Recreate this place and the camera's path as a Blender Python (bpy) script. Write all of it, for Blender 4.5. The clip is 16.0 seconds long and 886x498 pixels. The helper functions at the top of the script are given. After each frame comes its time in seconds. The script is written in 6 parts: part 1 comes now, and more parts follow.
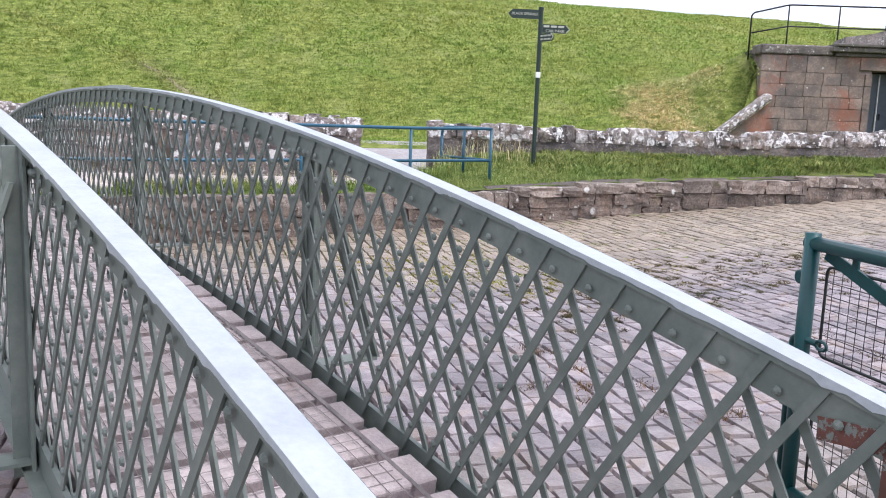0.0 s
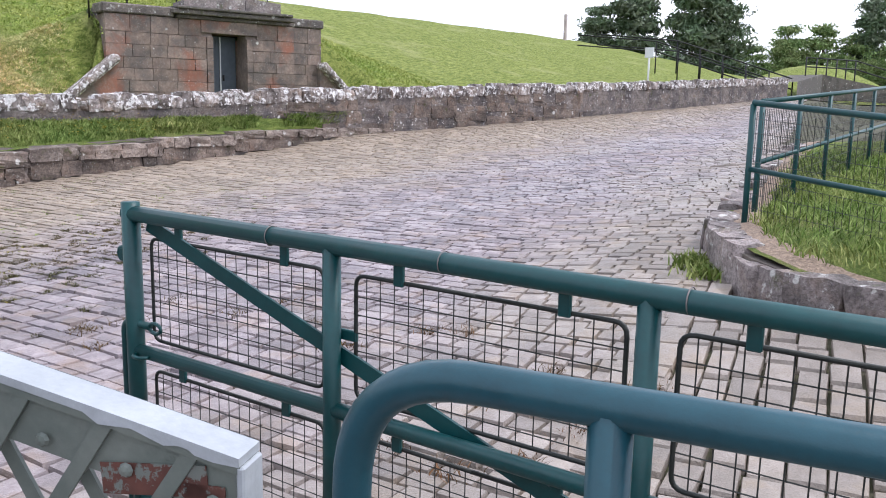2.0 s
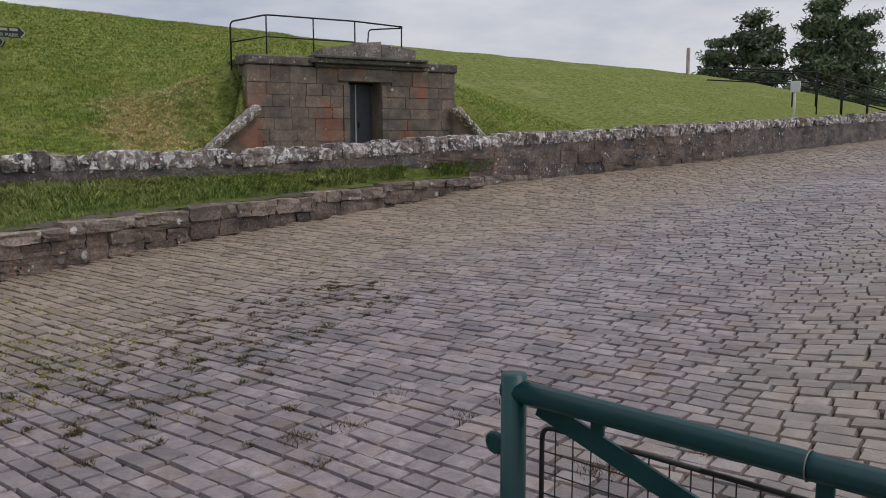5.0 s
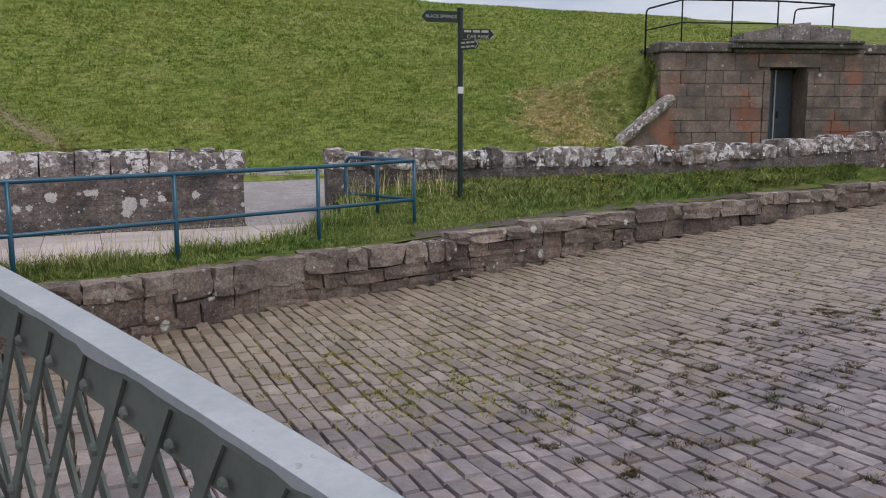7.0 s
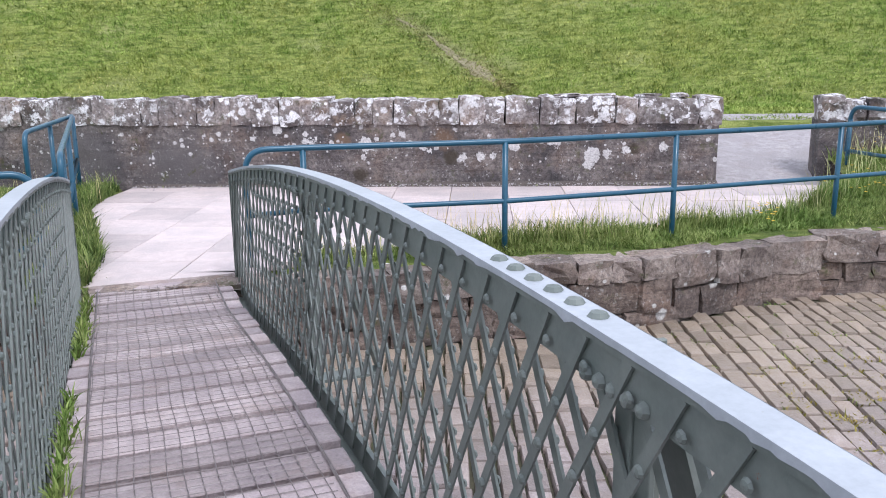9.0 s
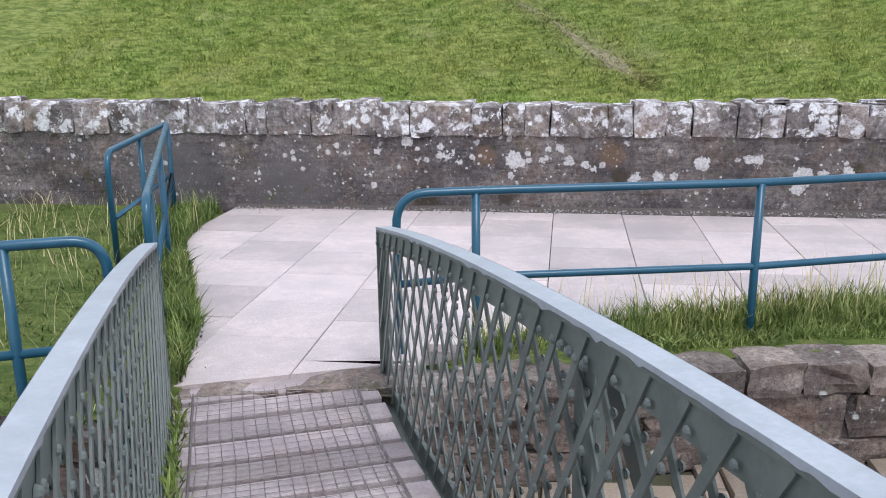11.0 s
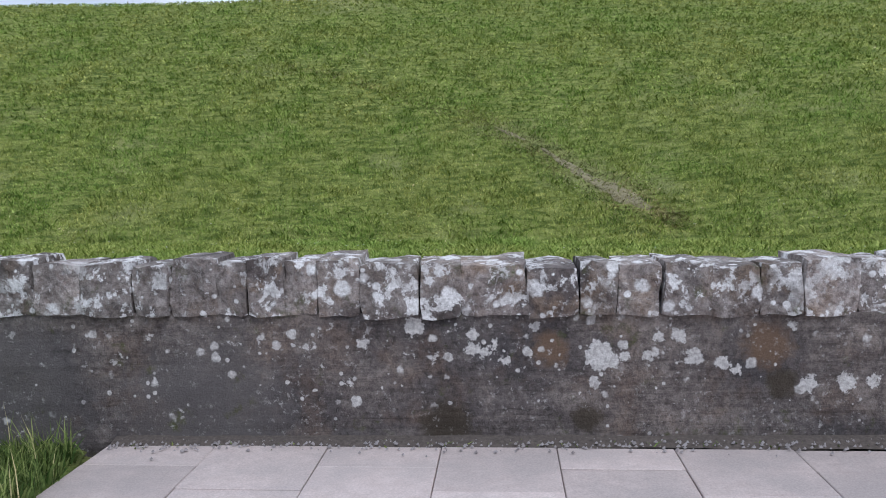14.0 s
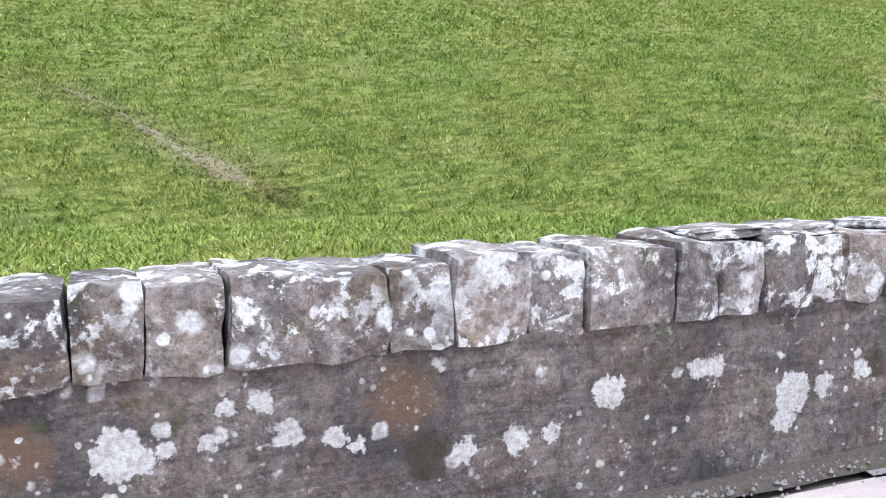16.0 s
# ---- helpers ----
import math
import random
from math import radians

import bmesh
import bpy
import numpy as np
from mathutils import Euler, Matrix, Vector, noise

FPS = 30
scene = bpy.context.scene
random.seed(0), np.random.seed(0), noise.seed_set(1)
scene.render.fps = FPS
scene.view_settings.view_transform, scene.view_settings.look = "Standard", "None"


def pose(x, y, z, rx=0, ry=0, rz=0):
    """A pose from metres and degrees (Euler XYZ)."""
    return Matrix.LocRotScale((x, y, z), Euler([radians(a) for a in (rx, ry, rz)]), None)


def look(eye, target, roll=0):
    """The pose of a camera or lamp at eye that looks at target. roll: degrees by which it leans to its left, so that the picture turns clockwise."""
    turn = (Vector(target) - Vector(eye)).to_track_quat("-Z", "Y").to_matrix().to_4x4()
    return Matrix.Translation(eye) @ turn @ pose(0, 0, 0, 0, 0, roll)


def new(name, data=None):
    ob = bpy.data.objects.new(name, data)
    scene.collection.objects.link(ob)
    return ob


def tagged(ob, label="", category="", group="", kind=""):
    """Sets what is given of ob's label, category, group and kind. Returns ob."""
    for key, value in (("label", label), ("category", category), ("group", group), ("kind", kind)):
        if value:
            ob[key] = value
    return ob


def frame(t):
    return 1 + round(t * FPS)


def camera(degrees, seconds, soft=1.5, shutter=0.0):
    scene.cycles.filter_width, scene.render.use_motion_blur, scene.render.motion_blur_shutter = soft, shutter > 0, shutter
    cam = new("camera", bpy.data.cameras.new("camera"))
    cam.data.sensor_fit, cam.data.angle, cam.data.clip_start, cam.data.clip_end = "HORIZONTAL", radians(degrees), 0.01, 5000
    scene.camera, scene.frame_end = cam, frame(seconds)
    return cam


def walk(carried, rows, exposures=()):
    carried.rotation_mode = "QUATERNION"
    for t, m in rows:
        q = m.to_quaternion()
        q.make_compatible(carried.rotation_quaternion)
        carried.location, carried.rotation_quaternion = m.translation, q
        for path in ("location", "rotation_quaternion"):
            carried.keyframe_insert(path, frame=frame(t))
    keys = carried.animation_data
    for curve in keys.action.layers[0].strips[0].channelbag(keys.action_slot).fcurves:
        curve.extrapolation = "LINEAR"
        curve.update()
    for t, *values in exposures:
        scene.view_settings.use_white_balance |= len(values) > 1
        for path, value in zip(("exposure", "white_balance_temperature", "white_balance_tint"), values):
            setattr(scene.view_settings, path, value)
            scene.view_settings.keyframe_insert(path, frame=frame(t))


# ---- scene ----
cam = camera(55.0, 16.0, soft=1.0)
PATH = [
    (0, (0.404, 0.883, 0.964), (0.9, 2.797, 0.663), 2.2),
    (0.2, (0.392, 0.843, 0.986), (1.089, 2.694, 0.685), 2.2),
    (0.5, (0.562, 0.856, 0.954), (1.507, 2.595, 0.664), 1.8),
    (1, (0.646, 0.881, 0.93), (1.932, 2.385, 0.641), 1.5),
    (1.3, (0.736, 0.963, 0.918), (2.165, 2.331, 0.624), 1.5),
    (1.5, (0.773, 1.026, 0.92), (2.281, 2.305, 0.617), 1.3),
    (2, (0.839, 1.174, 0.941), (2.455, 2.301, 0.599), 1.2),
    (2.5, (0.922, 1.318, 0.976), (2.552, 2.42, 0.618), 1.0),
    (3, (1.051, 1.448, 1.012), (2.67, 2.562, 0.641), 0.9),
    (3.2, (1.072, 1.494, 1.025), (2.687, 2.618, 0.667), 0.9),
    (5.3, (0.939, 2.488, 1.132), (2.321, 3.915, 0.899), -0.1),
    (5.5, (0.852, 2.567, 1.14), (2.121, 4.096, 0.907), -0.1),
    (6, (0.662, 2.828, 1.198), (1.723, 4.506, 0.957), -0.1),
    (6.5, (0.535, 3.125, 1.233), (1.474, 4.869, 0.96), -0.1),
    (7, (0.378, 3.522, 1.308), (1.187, 5.327, 1.01), -0.1),
    (7.5, (0.174, 3.887, 1.396), (0.857, 5.739, 1.074), -0.2),
    (8, (0.02, 4.262, 1.428), (0.555, 6.156, 1.074), -0.3),
    (8.5, (-0.154, 4.663, 1.484), (0.112, 6.603, 1.074), -0.5),
    (8.8, (-0.294, 4.867, 1.5), (-0.217, 6.818, 1.066), -0.0),
    (9, (-0.38, 5.015, 1.507), (-0.414, 6.96, 1.043), -0.6),
    (9.5, (-0.523, 5.476, 1.531), (-0.747, 7.4, 1.033), -0.9),
    (9.7, (-0.594, 5.639, 1.551), (-0.868, 7.555, 1.049), -0.9),
    (11.8, (-1.394, 7.671, 1.619), (-1.541, 9.606, 1.137), -0.7),
    (12, (-1.447, 7.902, 1.629), (-1.565, 9.848, 1.179), -0.7),
    (12.5, (-1.605, 8.427, 1.629), (-1.678, 10.396, 1.284), -0.7),
    (13, (-1.701, 8.95, 1.54), (-1.778, 10.943, 1.397), -0.9),
    (13.5, (-1.853, 9.49, 1.429), (-1.945, 11.484, 1.312), -0.8),
    (14, (-2.003, 10.029, 1.45), (-2.095, 12.018, 1.26), -0.9),
    (14.5, (-2.11, 10.605, 1.412), (-2.184, 12.586, 1.153), -0.9),
    (15, (-2.034, 11.098, 1.37), (-2.096, 13.082, 1.122), -1.0),
    (15.5, (-1.801, 11.502, 1.361), (-1.518, 13.466, 1.109), -1.3),
    (16, (-1.417, 11.945, 1.339), (-0.661, 13.778, 1.082), -0.8),
]
EXPO = [(0.0, 0.82, 6050, 15), (0.8, 0.80, 5880, 15), (1.3, 0.76, 5900, 15), (2.5, 0.70, 6100, 15), (3.0, 0.72, 6150, 15), (5.3, -0.6, 6450, 14), (6.0, -0.6, 6450, 14), (6.6, -0.5, 6400, 14), (7.0, -0.3, 6300, 14), (7.5, 0.14, 6100, 15), (8.0, 0.44, 5950, 15), (9.0, 0.64, 5850, 15), (12.0, 0.28, 5800, 11), (13.0, 0.24, 5690, 11), (13.5, 0.0, 5690, 10), (14.0, -0.1, 5690, 10), (14.5, 0.44, 5690, 10), (15.0, 0.66, 5720, 11), (16.0, 0.80, 5740, 10)]
walk(cam, [(t, look(eye, target, roll)) for t, eye, target, roll in PATH], EXPO)

# ---- world and sun: a bright overcast sky ----
world = bpy.data.worlds.new("overcast_sky")
scene.world = world
world.use_nodes = True
wn = world.node_tree.nodes
wl = world.node_tree.links
wn.clear()
w_out = wn.new("ShaderNodeOutputWorld")
w_bg = wn.new("ShaderNodeBackground")
w_bg.inputs["Strength"].default_value = 0.14
w_sky = wn.new("ShaderNodeTexSky")
w_sky.sky_type = 'NISHITA'
w_sky.sun_disc = False
w_sky.sun_elevation = radians(52)
w_sky.sun_rotation = radians(150)
w_co = wn.new("ShaderNodeTexCoord")
w_map = wn.new("ShaderNodeMapping")
w_map.inputs["Scale"].default_value = (1.0, 1.0, 3.2)
w_noise = wn.new("ShaderNodeTexNoise")
w_noise.inputs["Scale"].default_value = 2.6
w_noise.inputs["Detail"].default_value = 6.0
w_noise.inputs["Roughness"].default_value = 0.55
w_ramp = wn.new("ShaderNodeValToRGB")
w_ramp.color_ramp.elements[0].position = 0.30
w_ramp.color_ramp.elements[0].color = (4.0, 4.5, 5.4, 1)
w_ramp.color_ramp.elements[1].position = 0.52
w_ramp.color_ramp.elements[1].color = (7.0, 7.1, 7.3, 1)
w_mix = wn.new("ShaderNodeMixRGB")
w_mix.inputs["Fac"].default_value = 0.86
wl.new(w_co.outputs["Generated"], w_map.inputs["Vector"])
wl.new(w_map.outputs["Vector"], w_noise.inputs["Vector"])
wl.new(w_noise.outputs["Fac"], w_ramp.inputs["Fac"])
wl.new(w_sky.outputs["Color"], w_mix.inputs["Color1"])
wl.new(w_ramp.outputs["Color"], w_mix.inputs["Color2"])
wl.new(w_mix.outputs["Color"], w_bg.inputs["Color"])
wl.new(w_bg.outputs["Background"], w_out.inputs["Surface"])

sun_data = bpy.data.lights.new("sun", 'SUN')
sun_data.energy = 1.5
sun_data.angle = radians(14)
sun_data.color = (1.0, 0.96, 0.9)
sun = new("sun", sun_data)
sun.matrix_world = look((0, 0, 30), (-9, 16, 0))


# ---- materials ----
def mix_col(n, l, fac, a, b, mode="MIX"):
    m = n.new("ShaderNodeMixRGB")
    m.blend_type = mode
    for key, v in (("Fac", fac), ("Color1", a), ("Color2", b)):
        if isinstance(v, (int, float)):
            m.inputs[key].default_value = v
        elif isinstance(v, tuple):
            m.inputs[key].default_value = (*v, 1)
        else:
            l.new(v, m.inputs[key])
    return m.outputs["Color"]


def tex(n, l, vec, scale, detail=4.0, rough=0.6, dist=0.0):
    t = n.new("ShaderNodeTexNoise")
    t.inputs["Scale"].default_value = scale
    t.inputs["Detail"].default_value = detail
    t.inputs["Roughness"].default_value = rough
    t.inputs["Distortion"].default_value = dist
    l.new(vec, t.inputs["Vector"])
    return t.outputs["Fac"]


def ramp(n, l, fac, p0, p1, c0=(0, 0, 0), c1=(1, 1, 1)):
    r = n.new("ShaderNodeValToRGB")
    r.color_ramp.elements[0].position = p0
    r.color_ramp.elements[1].position = p1
    r.color_ramp.elements[0].color = (*c0, 1)
    r.color_ramp.elements[1].color = (*c1, 1)
    l.new(fac, r.inputs["Fac"])
    return r.outputs["Color"]


def stretch(n, l, vec, sx, sy, sz):
    m = n.new("ShaderNodeMapping")
    m.inputs["Scale"].default_value = (sx, sy, sz)
    l.new(vec, m.inputs["Vector"])
    return m.outputs["Vector"]


def base_mat(name, rough=0.8, metal=0.0):
    m = bpy.data.materials.new(name)
    m.use_nodes = True
    n, l = m.node_tree.nodes, m.node_tree.links
    b = n["Principled BSDF"]
    b.inputs["Roughness"].default_value = rough
    b.inputs["Metallic"].default_value = metal
    geo = n.new("ShaderNodeNewGeometry")
    return m, n, l, b, geo.outputs["Position"]


def set_bump(n, l, b, height, strength, distance):
    bp = n.new("ShaderNodeBump")
    bp.inputs["Strength"].default_value = strength
    bp.inputs["Distance"].default_value = distance
    l.new(height, bp.inputs["Height"])
    l.new(bp.outputs["Normal"], b.inputs["Normal"])


def stone_mat(name, c0, c1, c2, lichen=0.0, moss=0.0, spread=0.25, rough=0.88, lich_scale=7.0, bump=0.5, warm=(0.30, 0.19, 0.12), warm_amt=0.35, island=False, ochre=0.0, joints=0.0, lich_col=(0.60, 0.59, 0.56), cover=0.42, splat=0.0, grit=0.5, warm_scale=3.7, stains=(), spots=(), polish=0.0):
    """Weathered sandstone: grain, blotches, reddish areas, pale round lichen and moss."""
    m, n, l, b, pos = base_mat(name, rough)
    big = tex(n, l, pos, 2.3, 4, 0.6)
    mid = tex(n, l, pos, 14.0, 5, 0.65)
    fine = tex(n, l, pos, 90.0, 3, 0.7)
    col = mix_col(n, l, ramp(n, l, mid, 0.35, 0.65), c0, c1)
    col = mix_col(n, l, ramp(n, l, big, 0.42, 0.62), col, c2)
    if warm_amt:
        w = tex(n, l, pos, warm_scale, 5, 0.62, 0.4)
        wf = n.new("ShaderNodeMath")
        wf.operation = 'MULTIPLY'
        wf.inputs[1].default_value = warm_amt
        l.new(ramp(n, l, w, 0.52, 0.66), wf.inputs[0])
        col = mix_col(n, l, wf.outputs[0], col, warm)
    if ochre:
        sp = n.new("ShaderNodeSeparateXYZ")
        l.new(pos, sp.inputs["Vector"])
        ad = n.new("ShaderNodeMath")
        ad.operation = 'MULTIPLY_ADD'
        ad.inputs[1].default_value = 4.0
        l.new(tex(n, l, pos, 0.9, 4, 0.6), ad.inputs[0])
        l.new(sp.outputs["Y"], ad.inputs[2])
        band = n.new("ShaderNodeMapRange")
        band.inputs["From Min"].default_value = 9.6
        band.inputs["From Max"].default_value = 12.2
        band.inputs["To Max"].default_value = ochre
        l.new(ad.outputs[0], band.inputs["Value"])
        col = mix_col(n, l, band.outputs["Result"], col, (0.37, 0.292, 0.198))
        # the same mossy buff tint along the island kerb
        tilt = n.new("ShaderNodeMath")
        tilt.operation = 'MULTIPLY_ADD'
        tilt.inputs[1].default_value = -0.15
        l.new(sp.outputs["X"], tilt.inputs[0])
        l.new(ad.outputs[0], tilt.inputs[2])
        rim = n.new("ShaderNodeMapRange")
        rim.inputs["From Min"].default_value = 6.4
        rim.inputs["From Max"].default_value = 4.6
        rim.inputs["To Max"].default_value = ochre * 0.6
        l.new(tilt.outputs[0], rim.inputs["Value"])
        col = mix_col(n, l, rim.outputs["Result"], col, (0.33, 0.285, 0.19))
    if spread:
        oi = n.new("ShaderNodeObjectInfo")
        hsv = n.new("ShaderNodeHueSaturation")
        mr = n.new("ShaderNodeMapRange")
        mr.inputs["To Min"].default_value = 1 - spread
        mr.inputs["To Max"].default_value = 1 + spread
        l.new(n.new("ShaderNodeNewGeometry").outputs["Random Per Island"] if island else oi.outputs["Random"], mr.inputs["Value"])
        l.new(mr.outputs["Result"], hsv.inputs["Value"])
        l.new(col, hsv.inputs["Color"])
        col = hsv.outputs["Color"]
    col = mix_col(n, l, grit, col, ramp(n, l, fine, 0.25, 0.75, (0.35, 0.35, 0.35), (1, 1, 1)), "MULTIPLY")
    if splat:
        pits = tex(n, l, pos, 34.0, 7, 0.78, 0.3)
        col = mix_col(n, l, 0.85, col, ramp(n, l, pits, 0.36, 0.56, (0.34, 0.32, 0.32), (1.12, 1.12, 1.12)), "MULTIPLY")
    if joints:
        sp2 = n.new("ShaderNodeSeparateXYZ")
        l.new(pos, sp2.inputs["Vector"])
        cb = n.new("ShaderNodeCombineXYZ")
        l.new(sp2.outputs["X"], cb.inputs["X"])
        l.new(sp2.outputs["Z"], cb.inputs["Y"])
        nd = n.new("ShaderNodeTexNoise")
        nd.inputs["Scale"].default_value = 3.0
        nd.inputs["Detail"].default_value = 4.0
        l.new(pos, nd.inputs["Vector"])
        wv = mix_col(n, l, 0.30, cb.outputs["Vector"], nd.outputs["Color"], "ADD")
        bk = n.new("ShaderNodeTexBrick")
        bk.inputs["Scale"].default_value = 1.0
        bk.inputs["Brick Width"].default_value = 0.42
        bk.inputs["Row Height"].default_value = 0.15
        bk.inputs["Mortar Size"].default_value = 0.012
        bk.inputs["Mortar Smooth"].default_value = 0.6
        bk.inputs["Color1"].default_value = (0.62, 0.60, 0.60, 1)
        bk.inputs["Color2"].default_value = (1.0, 0.97, 0.93, 1)
        bk.inputs["Mortar"].default_value = (0.80, 0.77, 0.75, 1)
        l.new(wv, bk.inputs["Vector"])
        col = mix_col(n, l, joints, col, bk.outputs["Color"], "MULTIPLY")
        streak = tex(n, l, stretch(n, l, pos, 1.6, 1.6, 26.0), 1.5, 5, 0.75, 0.5)
        col = mix_col(n, l, 0.6, col, ramp(n, l, streak, 0.36, 0.5, (0.42, 0.40, 0.39), (1, 1, 1)), "MULTIPLY")
    for sx_, sy_, sz_, rad_, stain_col in stains:
        vd = n.new("ShaderNodeVectorMath")
        vd.operation = 'DISTANCE'
        vd.inputs[1].default_value = (sx_, sy_, sz_)
        l.new(pos, vd.inputs[0])
        rag = n.new("ShaderNodeMath")
        rag.operation = 'MULTIPLY_ADD'
        rag.inputs[1].default_value = rad_ * 1.6
        l.new(tex(n, l, pos, 11.0, 6, 0.7), rag.inputs[0])
        l.new(vd.outputs["Value"], rag.inputs[2])
        sf = n.new("ShaderNodeMapRange")
        sf.inputs["From Min"].default_value = rad_ * 1.95
        sf.inputs["From Max"].default_value = rad_ * 1.45
        sf.inputs["To Max"].default_value = 0.8
        l.new(rag.outputs[0], sf.inputs["Value"])
        col = mix_col(n, l, sf.outputs["Result"], col, stain_col)
    if moss:
        mo = tex(n, l, pos, 5.5, 5, 0.7)
        col = mix_col(n, l, ramp(n, l, mo, 0.62 - 0.1 * moss, 0.72), col, (0.07, 0.075, 0.025))
    if lichen:
        patch = ramp(n, l, tex(n, l, pos, 1.5, 5, 0.65), cover, cover + 0.05)
        both = None
        for sc_, frac, wob_ in ((lich_scale, lichen, 0.035), (lich_scale * 2.3, lichen * 0.7, 0.016)):
            wob = n.new("ShaderNodeMixRGB")
            wob.blend_type = 'ADD'
            wob.inputs["Fac"].default_value = wob_
            nt = n.new("ShaderNodeTexNoise")
            nt.inputs["Scale"].default_value = 30.0
            nt.inputs["Detail"].default_value = 4.0
            l.new(pos, nt.inputs["Vector"])
            l.new(pos, wob.inputs["Color1"])
            l.new(nt.outputs["Color"], wob.inputs["Color2"])
            vo = n.new("ShaderNodeTexVoronoi")
            vo.inputs["Scale"].default_value = sc_
            l.new(wob.outputs["Color"], vo.inputs["Vector"])
            sep = n.new("ShaderNodeSeparateColor")
            l.new(vo.outputs["Color"], sep.inputs["Color"])
            size = n.new("ShaderNodeMapRange")
            size.inputs["From Min"].default_value = 1 - frac
            size.inputs["From Max"].default_value = 1.0
            size.inputs["To Min"].default_value = 0.0
            size.inputs["To Max"].default_value = 0.42
            l.new(sep.outputs["Red"], size.inputs["Value"])
            lt = n.new("ShaderNodeMath")
            lt.operation = 'SUBTRACT'
            l.new(size.outputs["Result"], lt.inputs[0])
            l.new(vo.outputs["Distance"], lt.inputs[1])
            spot = ramp(n, l, lt.outputs[0], 0.0, 0.10)
            both = spot if both is None else mix_col(n, l, 1.0, both, spot, "SCREEN")
        both = mix_col(n, l, 1.0, both, patch, "MULTIPLY")
        if spots:
            # round crusts at known places on the face, with lobed rims
            nt = n.new("ShaderNodeTexNoise")
            nt.inputs["Scale"].default_value = 22.0
            nt.inputs["Detail"].default_value = 6.0
            nt.inputs["Roughness"].default_value = 0.7
            l.new(pos, nt.inputs["Vector"])
            flat = stretch(n, l, mix_col(n, l, 0.13, pos, nt.outputs["Color"], "ADD"), 1.0, 0.0, 1.0)
            most = None
            for sx_, sz_, rad_ in spots:
                vd = n.new("ShaderNodeVectorMath")
                vd.operation = 'DISTANCE'
                vd.inputs[1].default_value = (sx_ + 0.065, 0.0, sz_ + 0.065)
                l.new(flat, vd.inputs[0])
                rd = n.new("ShaderNodeMath")
                rd.operation = 'SUBTRACT'
                rd.inputs[0].default_value = rad_ * 1.08
                l.new(vd.outputs["Value"], rd.inputs[1])
                if most is None:
                    most = rd.outputs[0]
                else:
                    mx = n.new("ShaderNodeMath")
                    mx.operation = 'MAXIMUM'
                    l.new(most, mx.inputs[0])
                    l.new(rd.outputs[0], mx.inputs[1])
                    most = mx.outputs[0]
            both = mix_col(n, l, 1.0, both, ramp(n, l, most, 0.0, 0.006), "SCREEN")
        speck = ramp(n, l, tex(n, l, pos, 30.0, 6, 0.75), 0.56, 0.64)
        speck = mix_col(n, l, 1.0, speck, ramp(n, l, tex(n, l, pos, 5.0, 4, 0.65), 0.42, 0.6), "MULTIPLY")
        both = mix_col(n, l, 0.55, both, speck, "SCREEN")
        if splat:
            big_sp = ramp(n, l, tex(n, l, pos, 8.0, 9, 0.70, 0.25), splat, splat + 0.035)
            both = mix_col(n, l, 1.0, both, mix_col(n, l, 1.0, big_sp, ramp(n, l, tex(n, l, pos, 2.4, 4, 0.6), 0.36, 0.5), "MULTIPLY"), "SCREEN")
        blot = ramp(n, l, tex(n, l, pos, 55.0, 3, 0.6), 0.35, 0.6, (0.55, 0.55, 0.55), (1, 1, 1))
        both = mix_col(n, l, 1.0, both, blot, "MULTIPLY")
        col = mix_col(n, l, both, col, lich_col)
    l.new(col, b.inputs["Base Color"])
    if polish:
        pr = n.new("ShaderNodeMapRange")
        pr.inputs["From Min"].default_value = 0.38
        pr.inputs["From Max"].default_value = 0.62
        pr.inputs["To Min"].default_value = rough + 0.12
        pr.inputs["To Max"].default_value = rough - polish
        l.new(tex(n, l, stretch(n, l, pos, 0.6, 1.4, 1.0), 0.5, 4, 0.6), pr.inputs["Value"])
        l.new(pr.outputs["Result"], b.inputs["Roughness"])
    hh = mix_col(n, l, 0.4, mid, fine)
    if splat:
        hh = mix_col(n, l, 0.35, hh, tex(n, l, pos, 26.0, 7, 0.75, 0.4))
    set_bump(n, l, b, hh, bump, 0.02)
    return m


def paint_mat(name, col, col2, rough=0.4, wear=(0.19, 0.08, 0.055), wear_amt=0.62, scale=9.0, bump=0.15):
    """Brushed gloss paint on steel, slightly uneven, chipped to rust in places."""
    m, n, l, b, pos = base_mat(name, rough)
    u = tex(n, l, pos, scale, 4, 0.6)
    c = mix_col(n, l, ramp(n, l, u, 0.35, 0.65), col, col2)
    f = tex(n, l, pos, 60.0, 3, 0.7)
    c = mix_col(n, l, 0.25, c, ramp(n, l, f, 0.3, 0.7, (0.5, 0.5, 0.5), (1, 1, 1)), "MULTIPLY")
    chips = ramp(n, l, tex(n, l, pos, 26.0, 5, 0.7), wear_amt, wear_amt + 0.04)
    c = mix_col(n, l, chips, c, wear)
    l.new(c, b.inputs["Base Color"])
    rr = n.new("ShaderNodeMapRange")
    rr.inputs["To Min"].default_value = rough - 0.1
    rr.inputs["To Max"].default_value = rough + 0.2
    l.new(u, rr.inputs["Value"])
    l.new(rr.outputs["Result"], b.inputs["Roughness"])
    set_bump(n, l, b, f, bump, 0.004)
    return m


